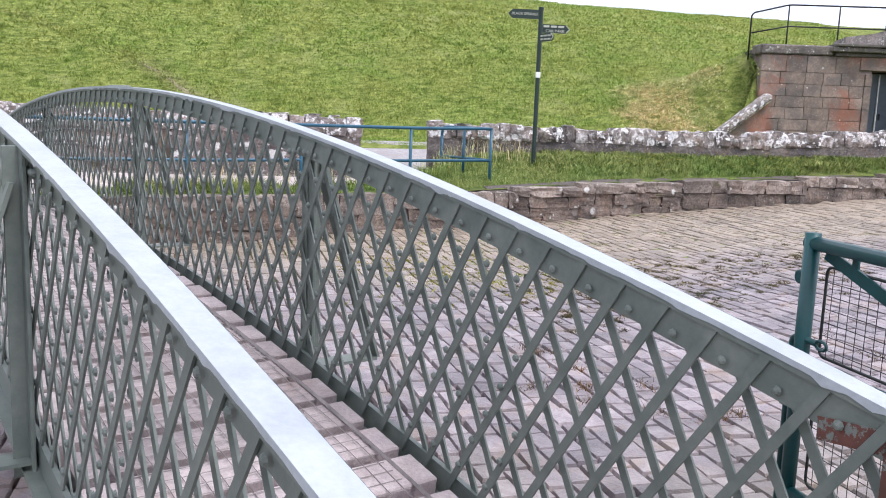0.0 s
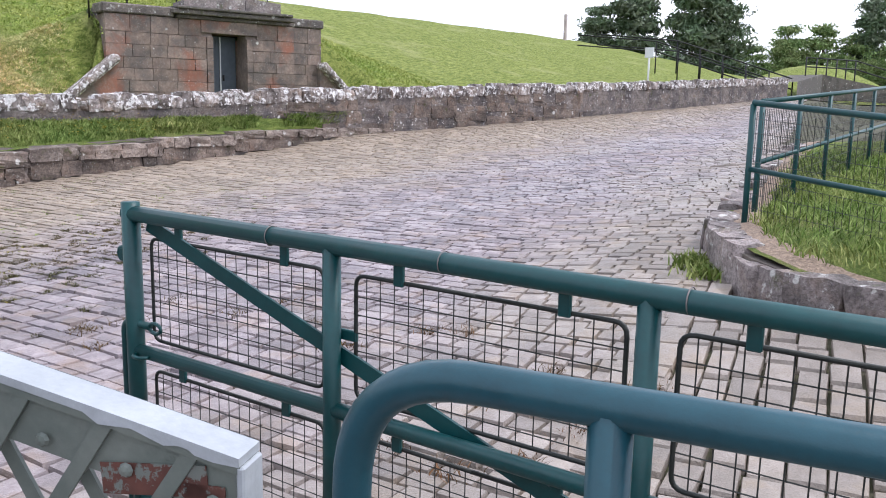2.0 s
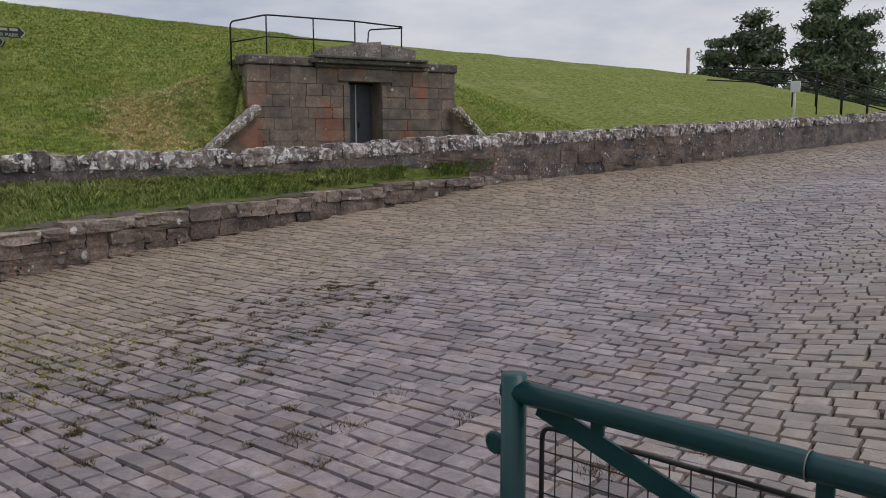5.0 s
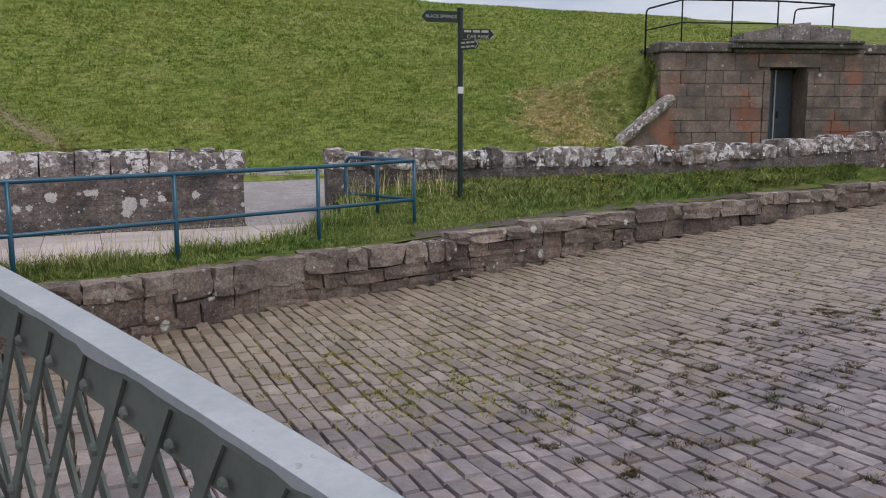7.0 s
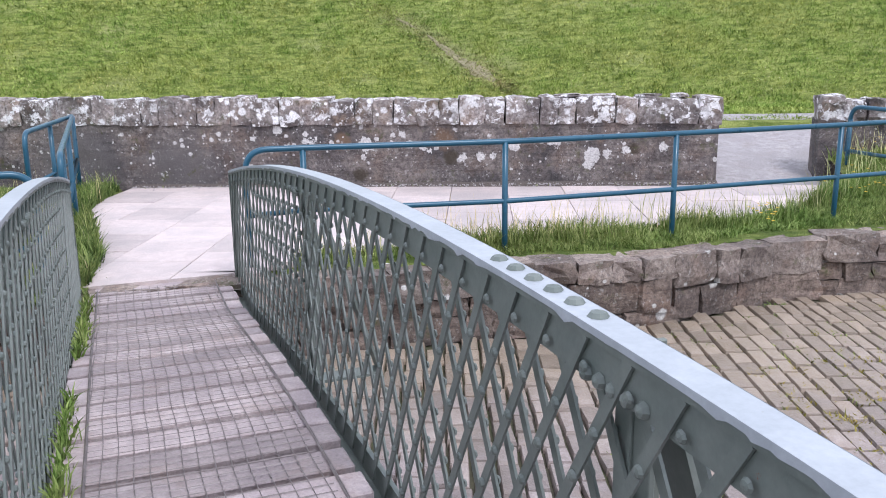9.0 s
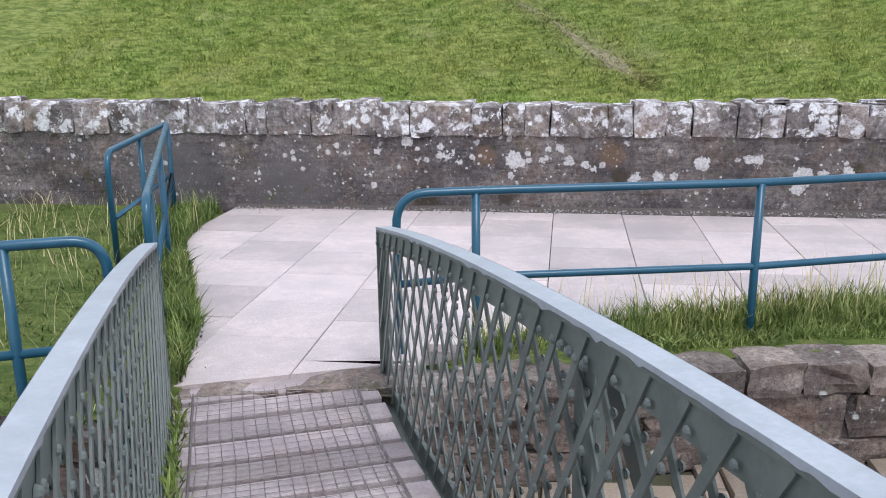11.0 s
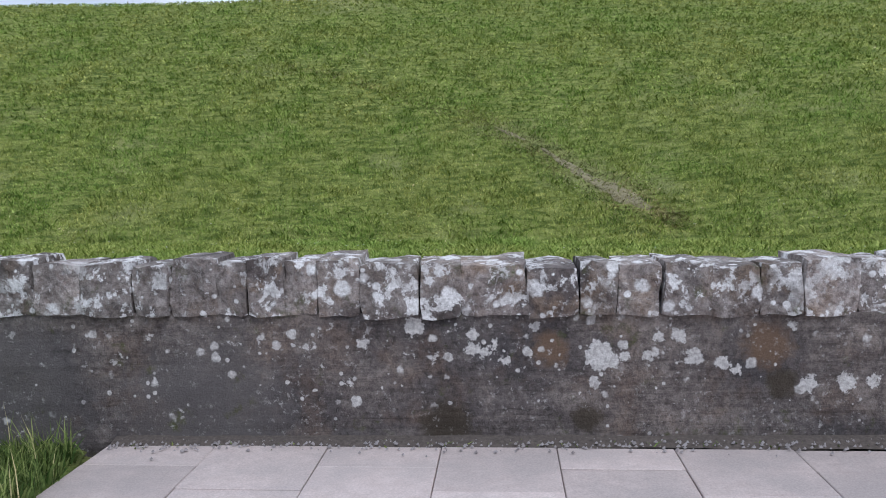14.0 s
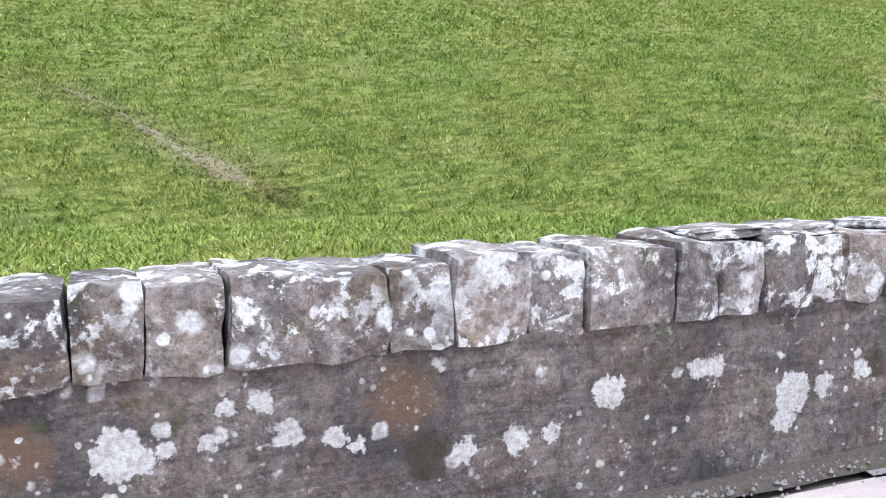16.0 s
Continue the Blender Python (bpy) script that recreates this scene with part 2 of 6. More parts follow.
def grass_mat(name, a, bcol, dry, patch_scale=0.5, bump=0.9):
    m, n, l, b, pos = base_mat(name, 0.9)
    big = tex(n, l, pos, patch_scale, 5, 0.6)
    mid = tex(n, l, stretch(n, l, pos, 1.0, 2.6, 2.6), 3.4, 6, 0.74, 0.6)
    fine = tex(n, l, pos, 42.0, 4, 0.75)
    # stretched noise darkens the colour in streaks: painted shade between tufts
    c = mix_col(n, l, ramp(n, l, mid, 0.42, 0.58), a, bcol)
    c = mix_col(n, l, ramp(n, l, big, 0.55, 0.75), c, dry)
    c = mix_col(n, l, 0.75, c, ramp(n, l, fine, 0.3, 0.7, (0.35, 0.38, 0.3), (1, 1, 1)), "MULTIPLY")
    l.new(c, b.inputs["Base Color"])
    b.inputs["Specular IOR Level"].default_value = 0.15
    set_bump(n, l, b, mix_col(n, l, 0.5, mid, fine), bump, 0.06)
    return m


def blade_mat(name, lo, hi):
    m, n, l, b, pos = base_mat(name, 0.75)
    geo = n.new("ShaderNodeNewGeometry")
    big = tex(n, l, stretch(n, l, pos, 1.0, 2.6, 2.6), 3.4, 6, 0.74, 0.6)
    c = mix_col(n, l, geo.outputs["Random Per Island"], lo, hi)
    # the same streaks darken the blades, as shade between tufts put into colour
    c = mix_col(n, l, 1.0, c, ramp(n, l, big, 0.40, 0.56, (0.46, 0.54, 0.42), (1.12, 1.12, 1.12)), "MULTIPLY")
    c = mix_col(n, l, 1.0, c, ramp(n, l, tex(n, l, pos, 0.55, 4, 0.6), 0.38, 0.62, (0.84, 0.98, 0.80), (1.16, 1.06, 1.08)), "MULTIPLY")
    l.new(c, b.inputs["Base Color"])
    b.inputs["Specular IOR Level"].default_value = 0.2
    return m


def plain_mat(name, col, rough=0.7, metal=0.0, var=0.3, scale=12.0, bump=0.2, dist=0.01):
    m, n, l, b, pos = base_mat(name, rough, metal)
    u = tex(n, l, pos, scale, 5, 0.65)
    c = mix_col(n, l, ramp(n, l, u, 0.3, 0.7), tuple(x * (1 - var) for x in col), tuple(min(1, x * (1 + var)) for x in col))
    l.new(c, b.inputs["Base Color"])
    set_bump(n, l, b, u, bump, dist)
    return m


RUSTY, MOSSY, DAMP = (0.155, 0.095, 0.058), (0.045, 0.032, 0.018), (0.112, 0.100, 0.098)
STAINS = [(-1.65, 14.45, 0.49, 0.10, RUSTY), (-0.52, 14.45, 0.50, 0.13, RUSTY), (-0.45, 14.45, 0.30, 0.085, MOSSY), (1.57, 14.45, 0.38, 0.07, MOSSY), (-2.2, 14.45, 0.06, 0.16, MOSSY), (-3.5, 14.45, 0.1, 0.5, DAMP), (-4.6, 14.45, 0.25, 0.5, DAMP), (-1.45, 14.45, 0.12, 0.09, MOSSY)]
SPOTS = [(-2.64, 0.53, 0.031), (-2.95, 0.51, 0.021), (-2.37, 0.62, 0.052), (-2.06, 0.58, 0.029), (-2.06, 0.50, 0.037), (-2.0, 0.48, 0.037), (-1.94, 0.52, 0.026), (-1.88, 0.43, 0.026), (-1.73, 0.61, 0.029), (-1.39, 0.46, 0.072), (-1.32, 0.42, 0.036), (-1.26, 0.45, 0.026), (-1.14, 0.46, 0.025), (-1.09, 0.55, 0.026), (-0.98, 0.56, 0.036), (-0.9, 0.44, 0.046), (-0.75, 0.41, 0.036), (-0.68, 0.38, 0.028)]
SPOTS += [(-1.42, 0.31, 0.031), (-0.31, 0.30, 0.040), (-0.12, 0.31, 0.05), (0.02, 0.32, 0.035), (0.26, 0.43, 0.060), (0.66, 0.46, 0.042), (0.74, 0.47, 0.043), (1.12, 0.31, 0.085), (1.28, 0.33, 0.049), (1.08, 0.22, 0.060), (1.5, 0.37, 0.045), (1.9, 0.40, 0.05), (-0.39, 0.60, 0.023)]
M_WALL = stone_mat("harled_wall_stone", (0.195, 0.165, 0.155), (0.335, 0.292, 0.275), (0.118, 0.105, 0.108), lichen=0.40, moss=0.25, spread=0.0, lich_scale=12.0, warm=(0.25, 0.15, 0.09), warm_amt=0.30, joints=0.85, cover=0.47, bump=1.0, splat=0.63, lich_col=(0.62, 0.59, 0.575), stains=STAINS, spots=SPOTS)

M_COPE = stone_mat("coping_stone", (0.25, 0.20, 0.18), (0.50, 0.445, 0.42), (0.115, 0.093, 0.088), lichen=0.6, moss=0.3, spread=0.3, lich_scale=7.0, bump=1.0, warm=(0.25, 0.165, 0.105), warm_amt=0.6, cover=0.36, splat=0.520, lich_col=(0.80, 0.78, 0.78))
M_RETCAP = stone_mat("capping_stone", (0.27, 0.215, 0.18), (0.42, 0.35, 0.30), (0.19, 0.15, 0.13), lichen=0.2, moss=0.3, spread=0.25, bump=1.0, splat=0.66, warm=(0.28, 0.18, 0.13), warm_amt=0.4)
M_RET = stone_mat("retaining_stone", (0.185, 0.138, 0.113), (0.315, 0.245, 0.200), (0.115, 0.090, 0.078), lichen=0.16, moss=0.3, spread=0.26, bump=1.0, joints=0.001, splat=0.68, warm=(0.25, 0.155, 0.11), warm_amt=0.5)
M_KERB = stone_mat("kerb_stone", (0.28, 0.235, 0.225), (0.46, 0.40, 0.385), (0.19, 0.165, 0.16), lichen=0.35, moss=0.3, spread=0.25, bump=1.0, splat=0.60, warm_amt=0.3)
M_POINTING = stone_mat("smeared_pointing", (0.27, 0.225, 0.20), (0.37, 0.315, 0.285), (0.20, 0.165, 0.15), spread=0.0, warm_amt=0.2, moss=0.2)
M_MORTAR = stone_mat("lime_mortar", (0.16, 0.135, 0.115), (0.23, 0.20, 0.17), (0.12, 0.10, 0.09), spread=0.0, warm_amt=0.0)
SETT_LOOK = dict(spread=0.22, rough=0.45, bump=0.7, warm=(0.35, 0.25, 0.19), warm_amt=0.55, ochre=0.72, polish=0.16)
M_SETT = stone_mat("granite_sett", (0.265, 0.220, 0.230), (0.42, 0.36, 0.370), (0.215, 0.183, 0.200), **SETT_LOOK)
M_SETTS = stone_mat("granite_setts", (0.265, 0.220, 0.230), (0.42, 0.36, 0.370), (0.215, 0.183, 0.200), island=True, **SETT_LOOK)
M_BED = stone_mat("sett_bedding_earth", (0.055, 0.046, 0.036), (0.105, 0.094, 0.058), (0.080, 0.082, 0.038), moss=0.8, spread=0.0, warm_amt=0.0)
M_HUT = stone_mat("red_sandstone_ashlar", (0.20, 0.145, 0.12), (0.31, 0.235, 0.195), (0.135, 0.112, 0.10), lichen=0.04, spread=0.16, warm=(0.30, 0.115, 0.07), warm_amt=0.85, warm_scale=0.85, grit=0.3)
M_HUTJOINT = stone_mat("ashlar_joint", (0.24, 0.185, 0.16), (0.33, 0.27, 0.24), (0.17, 0.135, 0.12), spread=0.0, warm_amt=0.2)
M_PARAPET = stone_mat("grey_parapet_stone", (0.15, 0.125, 0.115), (0.27, 0.235, 0.215), (0.11, 0.095, 0.09), lichen=0.25, moss=0.3, spread=0.15, warm_amt=0.2, splat=0.6)
M_HUTCAP = stone_mat("dark_cornice_stone", (0.10, 0.085, 0.075), (0.17, 0.15, 0.135), (0.075, 0.068, 0.06), lichen=0.15, moss=0.3, spread=0.2, warm_amt=0.1)
M_FLAG = stone_mat("buff_paving_flag", (0.585, 0.488, 0.462), (0.675, 0.575, 0.55), (0.535, 0.462, 0.445), spread=0.16, rough=0.8, bump=0.12, warm_amt=0.0)
M_SMOOTH = stone_mat("dark_wet_stone", (0.15, 0.115, 0.115), (0.20, 0.16, 0.155), (0.12, 0.095, 0.10), spread=0.0, rough=0.5, bump=0.2, warm=(0.2, 0.12, 0.09), warm_amt=0.3)
M_GRAVEL = stone_mat("grey_gravel", (0.33, 0.30, 0.30), (0.5, 0.46, 0.46), (0.36, 0.33, 0.33), spread=0.0, bump=1.0, warm_amt=0.1)
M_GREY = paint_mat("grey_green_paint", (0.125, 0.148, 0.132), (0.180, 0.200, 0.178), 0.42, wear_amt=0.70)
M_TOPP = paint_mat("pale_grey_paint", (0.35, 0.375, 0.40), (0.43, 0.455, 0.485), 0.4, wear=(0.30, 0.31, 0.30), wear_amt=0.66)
M_RUST = paint_mat("red_lead_primer", (0.085, 0.032, 0.024), (0.15, 0.055, 0.04), 0.75, wear=(0.15, 0.165, 0.15), wear_amt=0.53)
M_BLUE = paint_mat("blue_rail_paint", (0.015, 0.080, 0.130), (0.021, 0.098, 0.158), 0.28, wear=(0.10, 0.16, 0.19), wear_amt=0.70)
M_TEAL = paint_mat("teal_rail_paint", (0.006, 0.052, 0.074), (0.010, 0.068, 0.095), 0.30, wear=(0.08, 0.13, 0.15), wear_amt=0.72)
M_GREEN = paint_mat("dark_green_rail_paint", (0.002, 0.046, 0.050), (0.003, 0.062, 0.066), 0.36, wear=(0.05, 0.10, 0.10), wear_amt=0.71)
M_WIRE = plain_mat("dark_wire", (0.035, 0.038, 0.036), 0.5, 0.6)
M_PLANK = stone_mat("weathered_timber", (0.44, 0.365, 0.36), (0.58, 0.495, 0.485), (0.36, 0.30, 0.305), spread=0.22, rough=0.75, bump=0.4, warm=(0.30, 0.20, 0.15), warm_amt=0.3)
M_NET = plain_mat("galvanised_net", (0.24, 0.21, 0.205), 0.6, 0.4)
M_SIGN = paint_mat("black_green_sign_paint", (0.006, 0.02, 0.016), (0.010, 0.028, 0.022), 0.35, wear_amt=0.75)
M_LETTER = plain_mat("cream_lettering", (0.42, 0.42, 0.36), 0.6, var=0.1)
M_DOOR = paint_mat("slate_blue_door_paint", (0.070, 0.088, 0.112), (0.090, 0.108, 0.135), 0.5, wear_amt=0.72)
M_IRON = plain_mat("black_iron", (0.022, 0.022, 0.024), 0.5, 0.5)
M_GRASS = grass_mat("mown_grass", (0.135, 0.182, 0.036), (0.335, 0.368, 0.105), (0.38, 0.385, 0.165))
M_ROUGHG = grass_mat("rough_grass", (0.105, 0.150, 0.034), (0.205, 0.245, 0.065), (0.26, 0.235, 0.11), 0.9)
M_BLADE = blade_mat("grass_blade", (0.195, 0.262, 0.042), (0.455, 0.485, 0.155))
M_TUFT = blade_mat("tuft_blade", (0.150, 0.215, 0.033), (0.375, 0.420, 0.120))
M_BLADE2 = blade_mat("tall_grass_blade", (0.115, 0.175, 0.032), (0.345, 0.375, 0.145))
M_WEED = blade_mat("dark_weed_leaf", (0.05, 0.095, 0.02), (0.20, 0.235, 0.08))
M_STRAW = blade_mat("straw_blade", (0.60, 0.51, 0.28), (0.80, 0.70, 0.44))
M_SCARSTRAW = blade_mat("trodden_grass", (0.20, 0.19, 0.075), (0.40, 0.36, 0.18))
M_BROWN = blade_mat("withered_weed", (0.10, 0.055, 0.03), (0.19, 0.11, 0.055))
M_MOSS = blade_mat("dark_moss", (0.085, 0.068, 0.040), (0.17, 0.14, 0.08))
M_YELLOWMOSS = blade_mat("yellow_moss", (0.20, 0.19, 0.035), (0.36, 0.31, 0.08))
M_EARTH = plain_mat("bare_earth", (0.245, 0.215, 0.125), 0.95, var=0.35, scale=20, bump=0.6)
M_LITTER = plain_mat("dry_litter", (0.27, 0.20, 0.15), 0.95, var=0.5, scale=38, bump=0.9, dist=0.02)
M_SOIL = plain_mat("dark_soil", (0.10, 0.082, 0.072), 0.95, var=0.4, scale=45, bump=0.8)
M_FLOWER = plain_mat("yellow_petal", (0.62, 0.42, 0.03), 0.7, var=0.1)
M_DAISY = plain_mat("white_petal", (0.75, 0.75, 0.70), 0.7, var=0.05)
M_WHITE = plain_mat("white_board", (0.7, 0.7, 0.7), 0.6, var=0.05)
M_BARK = plain_mat("pine_bark", (0.085, 0.055, 0.04), 0.95, var=0.4, scale=8, bump=0.6)
M_NEEDLE = blade_mat("pine_needles", (0.095, 0.125, 0.092), (0.20, 0.24, 0.165))
M_LEAF = blade_mat("broad_leaf", (0.12, 0.175, 0.07), (0.27, 0.335, 0.14))


# ---- mesh helpers ----
RNG = random.Random(7)


def box(bm, sx, sy, sz, m=None, c=(0, 0, 0), bevel=0.0):
    r = bmesh.ops.create_cube(bm, size=1.0)
    vs = r["verts"]
    for v in vs:
        v.co = Vector((v.co.x * sx + c[0], v.co.y * sy + c[1], v.co.z * sz + c[2]))
    if bevel:
        es = list({e for v in vs for e in v.link_edges})
        out = bmesh.ops.bevel(bm, geom=es, offset=bevel, segments=1, affect='EDGES')
        vs = list({v for f in out["faces"] for v in f.verts} | {v for v in vs if v.is_valid})
    if m is not None:
        for v in vs:
            v.co = m @ v.co
    return vs


def tube(bm, pts, rad, sides=10, caps=True):
    """A round bar along a polyline."""
    pts = [Vector(p) for p in pts]
    rings = []
    side = None
    for i, p in enumerate(pts):
        a = pts[max(i - 1, 0)]
        b = pts[min(i + 1, len(pts) - 1)]
        d = (b - a).normalized()
        if side is None:
            side = d.cross(Vector((0, 0, 1)))
            if side.length < 0.1:
                side = d.cross(Vector((1, 0, 0)))
        side = (side - d * side.dot(d)).normalized()
        up = d.cross(side)
        rings.append([bm.verts.new(p + rad * (math.cos(2 * math.pi * k / sides) * side + math.sin(2 * math.pi * k / sides) * up)) for k in range(sides)])
    for r0, r1 in zip(rings, rings[1:]):
        for k in range(sides):
            bm.faces.new((r0[k], r0[(k + 1) % sides], r1[(k + 1) % sides], r1[k]))
    if caps:
        bm.faces.new(rings[0])
        bm.faces.new(rings[-1])


def rounded(pts, rad, steps=6):
    """A polyline with its inner corners rounded."""
    pts = [Vector(p) for p in pts]
    out = [pts[0]]
    for a, b, c in zip(pts, pts[1:], pts[2:]):
        u, v = (a - b), (c - b)
        r = min(rad, 0.49 * u.length, 0.49 * v.length)
        p, q = b + u.normalized() * r, b + v.normalized() * r
        for k in range(steps + 1):
            f = k / steps
            out.append((1 - f) ** 2 * p + 2 * f * (1 - f) * b + f * f * q)
    out.append(pts[-1])
    return out


def mesh_of(bm, name, mat, smooth=False):
    me = bpy.data.meshes.new(name)
    bmesh.ops.recalc_face_normals(bm, faces=bm.faces)
    bm.to_mesh(me)
    bm.free()
    for mm in (mat if isinstance(mat, (list, tuple)) else [mat]):
        me.materials.append(mm)
    if smooth:
        for p in me.polygons:
            p.use_smooth = True
    return me


def part(name, bm, mat, parent=None, label="", smooth=False):
    ob = new(name, mesh_of(bm, name, mat, smooth))
    if parent is not None:
        ob.parent = parent
    if label:
        tagged(ob, label)
    return ob


def data_part(name, me, parent=None, m=None):
    """Another object on shared mesh data."""
    ob = new(name, me)
    if parent is not None:
        ob.parent = parent
    if m is not None:
        ob.matrix_basis = m
    return ob


def empty(name, label, category, group="", kind=""):
    return tagged(new(name), label, category, group, kind)


def soup(name, verts, faces, mat, parent=None):
    """One mesh from arrays."""
    me = bpy.data.meshes.new(name)
    me.from_pydata([tuple(v) for v in verts], [], [tuple(f) for f in faces])
    me.materials.append(mat)
    ob = new(name, me)
    if parent is not None:
        ob.parent = parent
    return ob


def along(table, x):
    """Linear interpolation in a table of (x, value)."""
    if x <= table[0][0]:
        return table[0][1]
    for (a, va), (b, vb) in zip(table, table[1:]):
        if x <= b:
            return va + (vb - va) * (x - a) / (b - a)
    return table[-1][1]


def smooth01(f):
    f = min(1.0, max(0.0, f))
    return f * f * (3 - 2 * f)


def n2(x, y, s, seed=0.0):
    return noise.noise(Vector((x * s + seed, y * s - seed, seed * 0.37)))


# ---- the plan ----
RET_Y = [(-14, 8.6), (-3.5, 10.1), (-1.9, 10.45), (0.1, 10.85), (1.0, 10.98), (2.1, 11.5), (3.8, 11.85), (7.0, 12.5), (12.3, 13.0), (15.0, 12.75)]
RET_Z = [(-14, -0.04), (2.5, -0.01), (3.8, 0.01), (5.75, 0.12), (7.7, 0.16), (12.3, 0.33), (15.0, 0.36)]
WALL_Y = [(3.6, 14.45), (6.2, 13.95), (9.0, 13.65), (12.3, 13.3), (15.0, 12.75), (18.5, 12.0), (22.0, 11.45), (31.0, 10.4), (37.0, 9.8)]
WALL_Z = [(3.6, 0.90), (9.0, 0.90), (15.0, 1.20), (37.0, 2.12)]
WALL_FACE = 14.46
CREST_Y = 32.0
CREST_Z = [(-30, 5.85), (-2, 5.74), (8.5, 5.5), (25, 5.42), (57, 5.8)]
TOE_Y = [(-15, 21.8), (0, 21.5), (13.5, 17.6), (60, 17.4)]
EDGE_Y = [(-1.7, 10.6), (-1.1, 11.15), (0.5, 11.75), (2.6, 12.5), (3.6, 13.6)]


KERB = [(16.0, 4.6), (12.0, 4.1), (9.5, 3.67), (8.3, 3.48), (7.6, 3.32), (6.92, 3.05), (6.45, 2.72), (6.2, 2.4), (6.08, 2.05), (5.95, 1.5), (5.75, 0.5), (5.64, -1.5), (5.6, -5.0)]


def kerb_gap(x, y):
    """Distance from the foot of the island kerb."""
    best = 99.0
    for (ax, ay), (bx, by) in zip(KERB, KERB[1:]):
        dx, dy = bx - ax, by - ay
        q = min(1.0, max(0.0, ((x - ax) * dx + (y - ay) * dy) / (dx * dx + dy * dy)))
        best = min(best, math.hypot(x - ax - q * dx, y - ay - q * dy))
    return best


def chan_z(x, y):
    z = -0.54 + 0.05 * max(0.0, min(x, 37.0) - 3.5) - 0.01 * max(0.0, x - 37.0)
    lift = along([(0.5, 0.02), (2, 0.08), (12, 0.10), (14, 0.22)], x)
    if 3.5 < x < 14 and y < 6.5:
        z += 0.15 * smooth01(1 - kerb_gap(x, y) / 1.8)
    z += lift * smooth01(1 - (along(RET_Y if x < 14 else WALL_Y, x) - y) / 3.0)
    return z


def edge_y(x):
    return along(RET_Y, x) if x < 14.5 else along(WALL_Y, x)


def lawn_z(x):
    return 0.45 + 0.042 * max(0.0, x - 9.0)


def dam_z(x, y):
    base = lawn_z(min(x, 60))
    end = 1 - smooth01((x - 66) / 23)
    top = along(CREST_Z, x) * end + base * (1 - end)
    toe = along(TOE_Y, x)
    f = (y - toe) / (CREST_Y - toe)
    if f <= 0:
        z = base
    elif f < 1:
        z = base + (top - base) * (f - 0.012 * math.sin(2 * math.pi * f))
    else:
        z = top - 0.01 * (f - 1)
    # bank heaped against the valve house, cut back in front of it
    du, dv = (x - 13.51) * 0.9616 - (y - 20.17) * 0.2745, (x - 13.51) * 0.2745 + (y - 20.17) * 0.9616
    out = max(0.0, -du, du - 6.1)
    z = max(z, 3.05 - 0.48 * out - 0.5 * max(0.0, 1.3 - dv))
    if dv < 0.0 and -4 < du < 10:
        z = min(z, 0.55 + 1.1 * max(0.0, -1.35 - du, du - 7.2))
    elif dv < 2.0 and (-4 < du < -0.1 or 6.2 < du < 10):
        z = min(z, 0.75 + 1.1 * max(0.0, -1.35 - du, du - 7.2) + 1.9 * dv)
    elif 0.1 < du < 6.0 and dv < 3.0:
        z = min(z, 0.4)
    if y < 16.7 and 1.7 < x < 4.8:
        z = min(z, 0.17 * (y - 14.4) - 0.06)
    return z + 0.05 * n2(x, y, 0.45) + 0.025 * n2(x, y, 1.9, 3.0)


# ---- ground, dam, channel ----
def grid(name, xs, ys, zf, mat, label="", kind="structure", category="ground"):
    nx, ny = len(xs), len(ys)
    verts = [(x, y, zf(x, y)) for y in ys for x in xs]
    faces = [(j * nx + i, j * nx + i + 1, (j + 1) * nx + i + 1, (j + 1) * nx + i) for j in range(ny - 1) for i in range(nx - 1)]
    ob = soup(name, verts, faces, mat)
    for p in ob.data.polygons:
        p.use_smooth = True
    return tagged(ob, label, category, kind=kind)


def steps(a, b, n):
    return [a + (b - a) * i / n for i in range(n + 1)]


def far_z(x, y):
    z = -0.78 + 0.05 * max(0.0, min(x, 40) - 3.5)
    return z + 0.6 * smooth01((x - 60) / 60) + 0.15 * n2(x, y, 0.02)


grid("ground", [-900, -300, -100, *steps(-60, 120, 36), 200, 400, 900], [-900, -300, -100, *steps(-60, 90, 30), 200, 400, 900], far_z, M_ROUGHG,
     "rough green grass ground reaching the horizon")
grid("ground_dam", [-140, -100, -70, -50, -35, *steps(-25, 8, 66), *steps(8.25, 22, 55), *steps(22.5, 30, 15), *steps(31, 66, 35), *steps(68, 100, 16)], [14.75, *steps(15, 25, 60), *steps(25.4, 33, 19), 36, 40],
     dam_z, M_GRASS, "steep mown grass embankment of the dam")


XS = steps(-9, 37, 92)
bv, bf = [], []
for i, x in enumerate(XS):
    y1 = edge_y(x) + 0.1
    for j in range(25):
        y = -6 + (y1 + 6) * j / 24
        bv.append((x, y, chan_z(x, y) - 0.042))
for i in range(len(XS) - 1):
    for j in range(24):
        bf.append((i * 25 + j, (i + 1) * 25 + j, (i + 1) * 25 + j + 1, i * 25 + j + 1))
road = tagged(soup("road", bv, bf, M_BED), "cobbled channel of granite setts with mossy joints", "road", kind="structure")

# the far, rising part of the cobbled channel
fv, ff = [], []
FX = steps(37, 60, 22)
for x in FX:
    y1 = along(WALL_Y, x) + 0.1
    for j in range(13):
        y = y1 - 11 * (1 - j / 12)
        fv.append((x, y, chan_z(x, y)))
for i in range(len(FX) - 1):
    for j in range(12):
        ff.append((i * 13 + j, (i + 1) * 13 + j, (i + 1) * 13 + j + 1, i * 13 + j + 1))
mf, n, l, b, pos = base_mat("far_setts", 0.6)
rot = n.new("ShaderNodeMapping")
rot.inputs["Rotation"].default_value = (0, 0, radians(75))
l.new(pos, rot.inputs["Vector"])
br = n.new("ShaderNodeTexBrick")
br.inputs["Scale"].default_value = 1.0
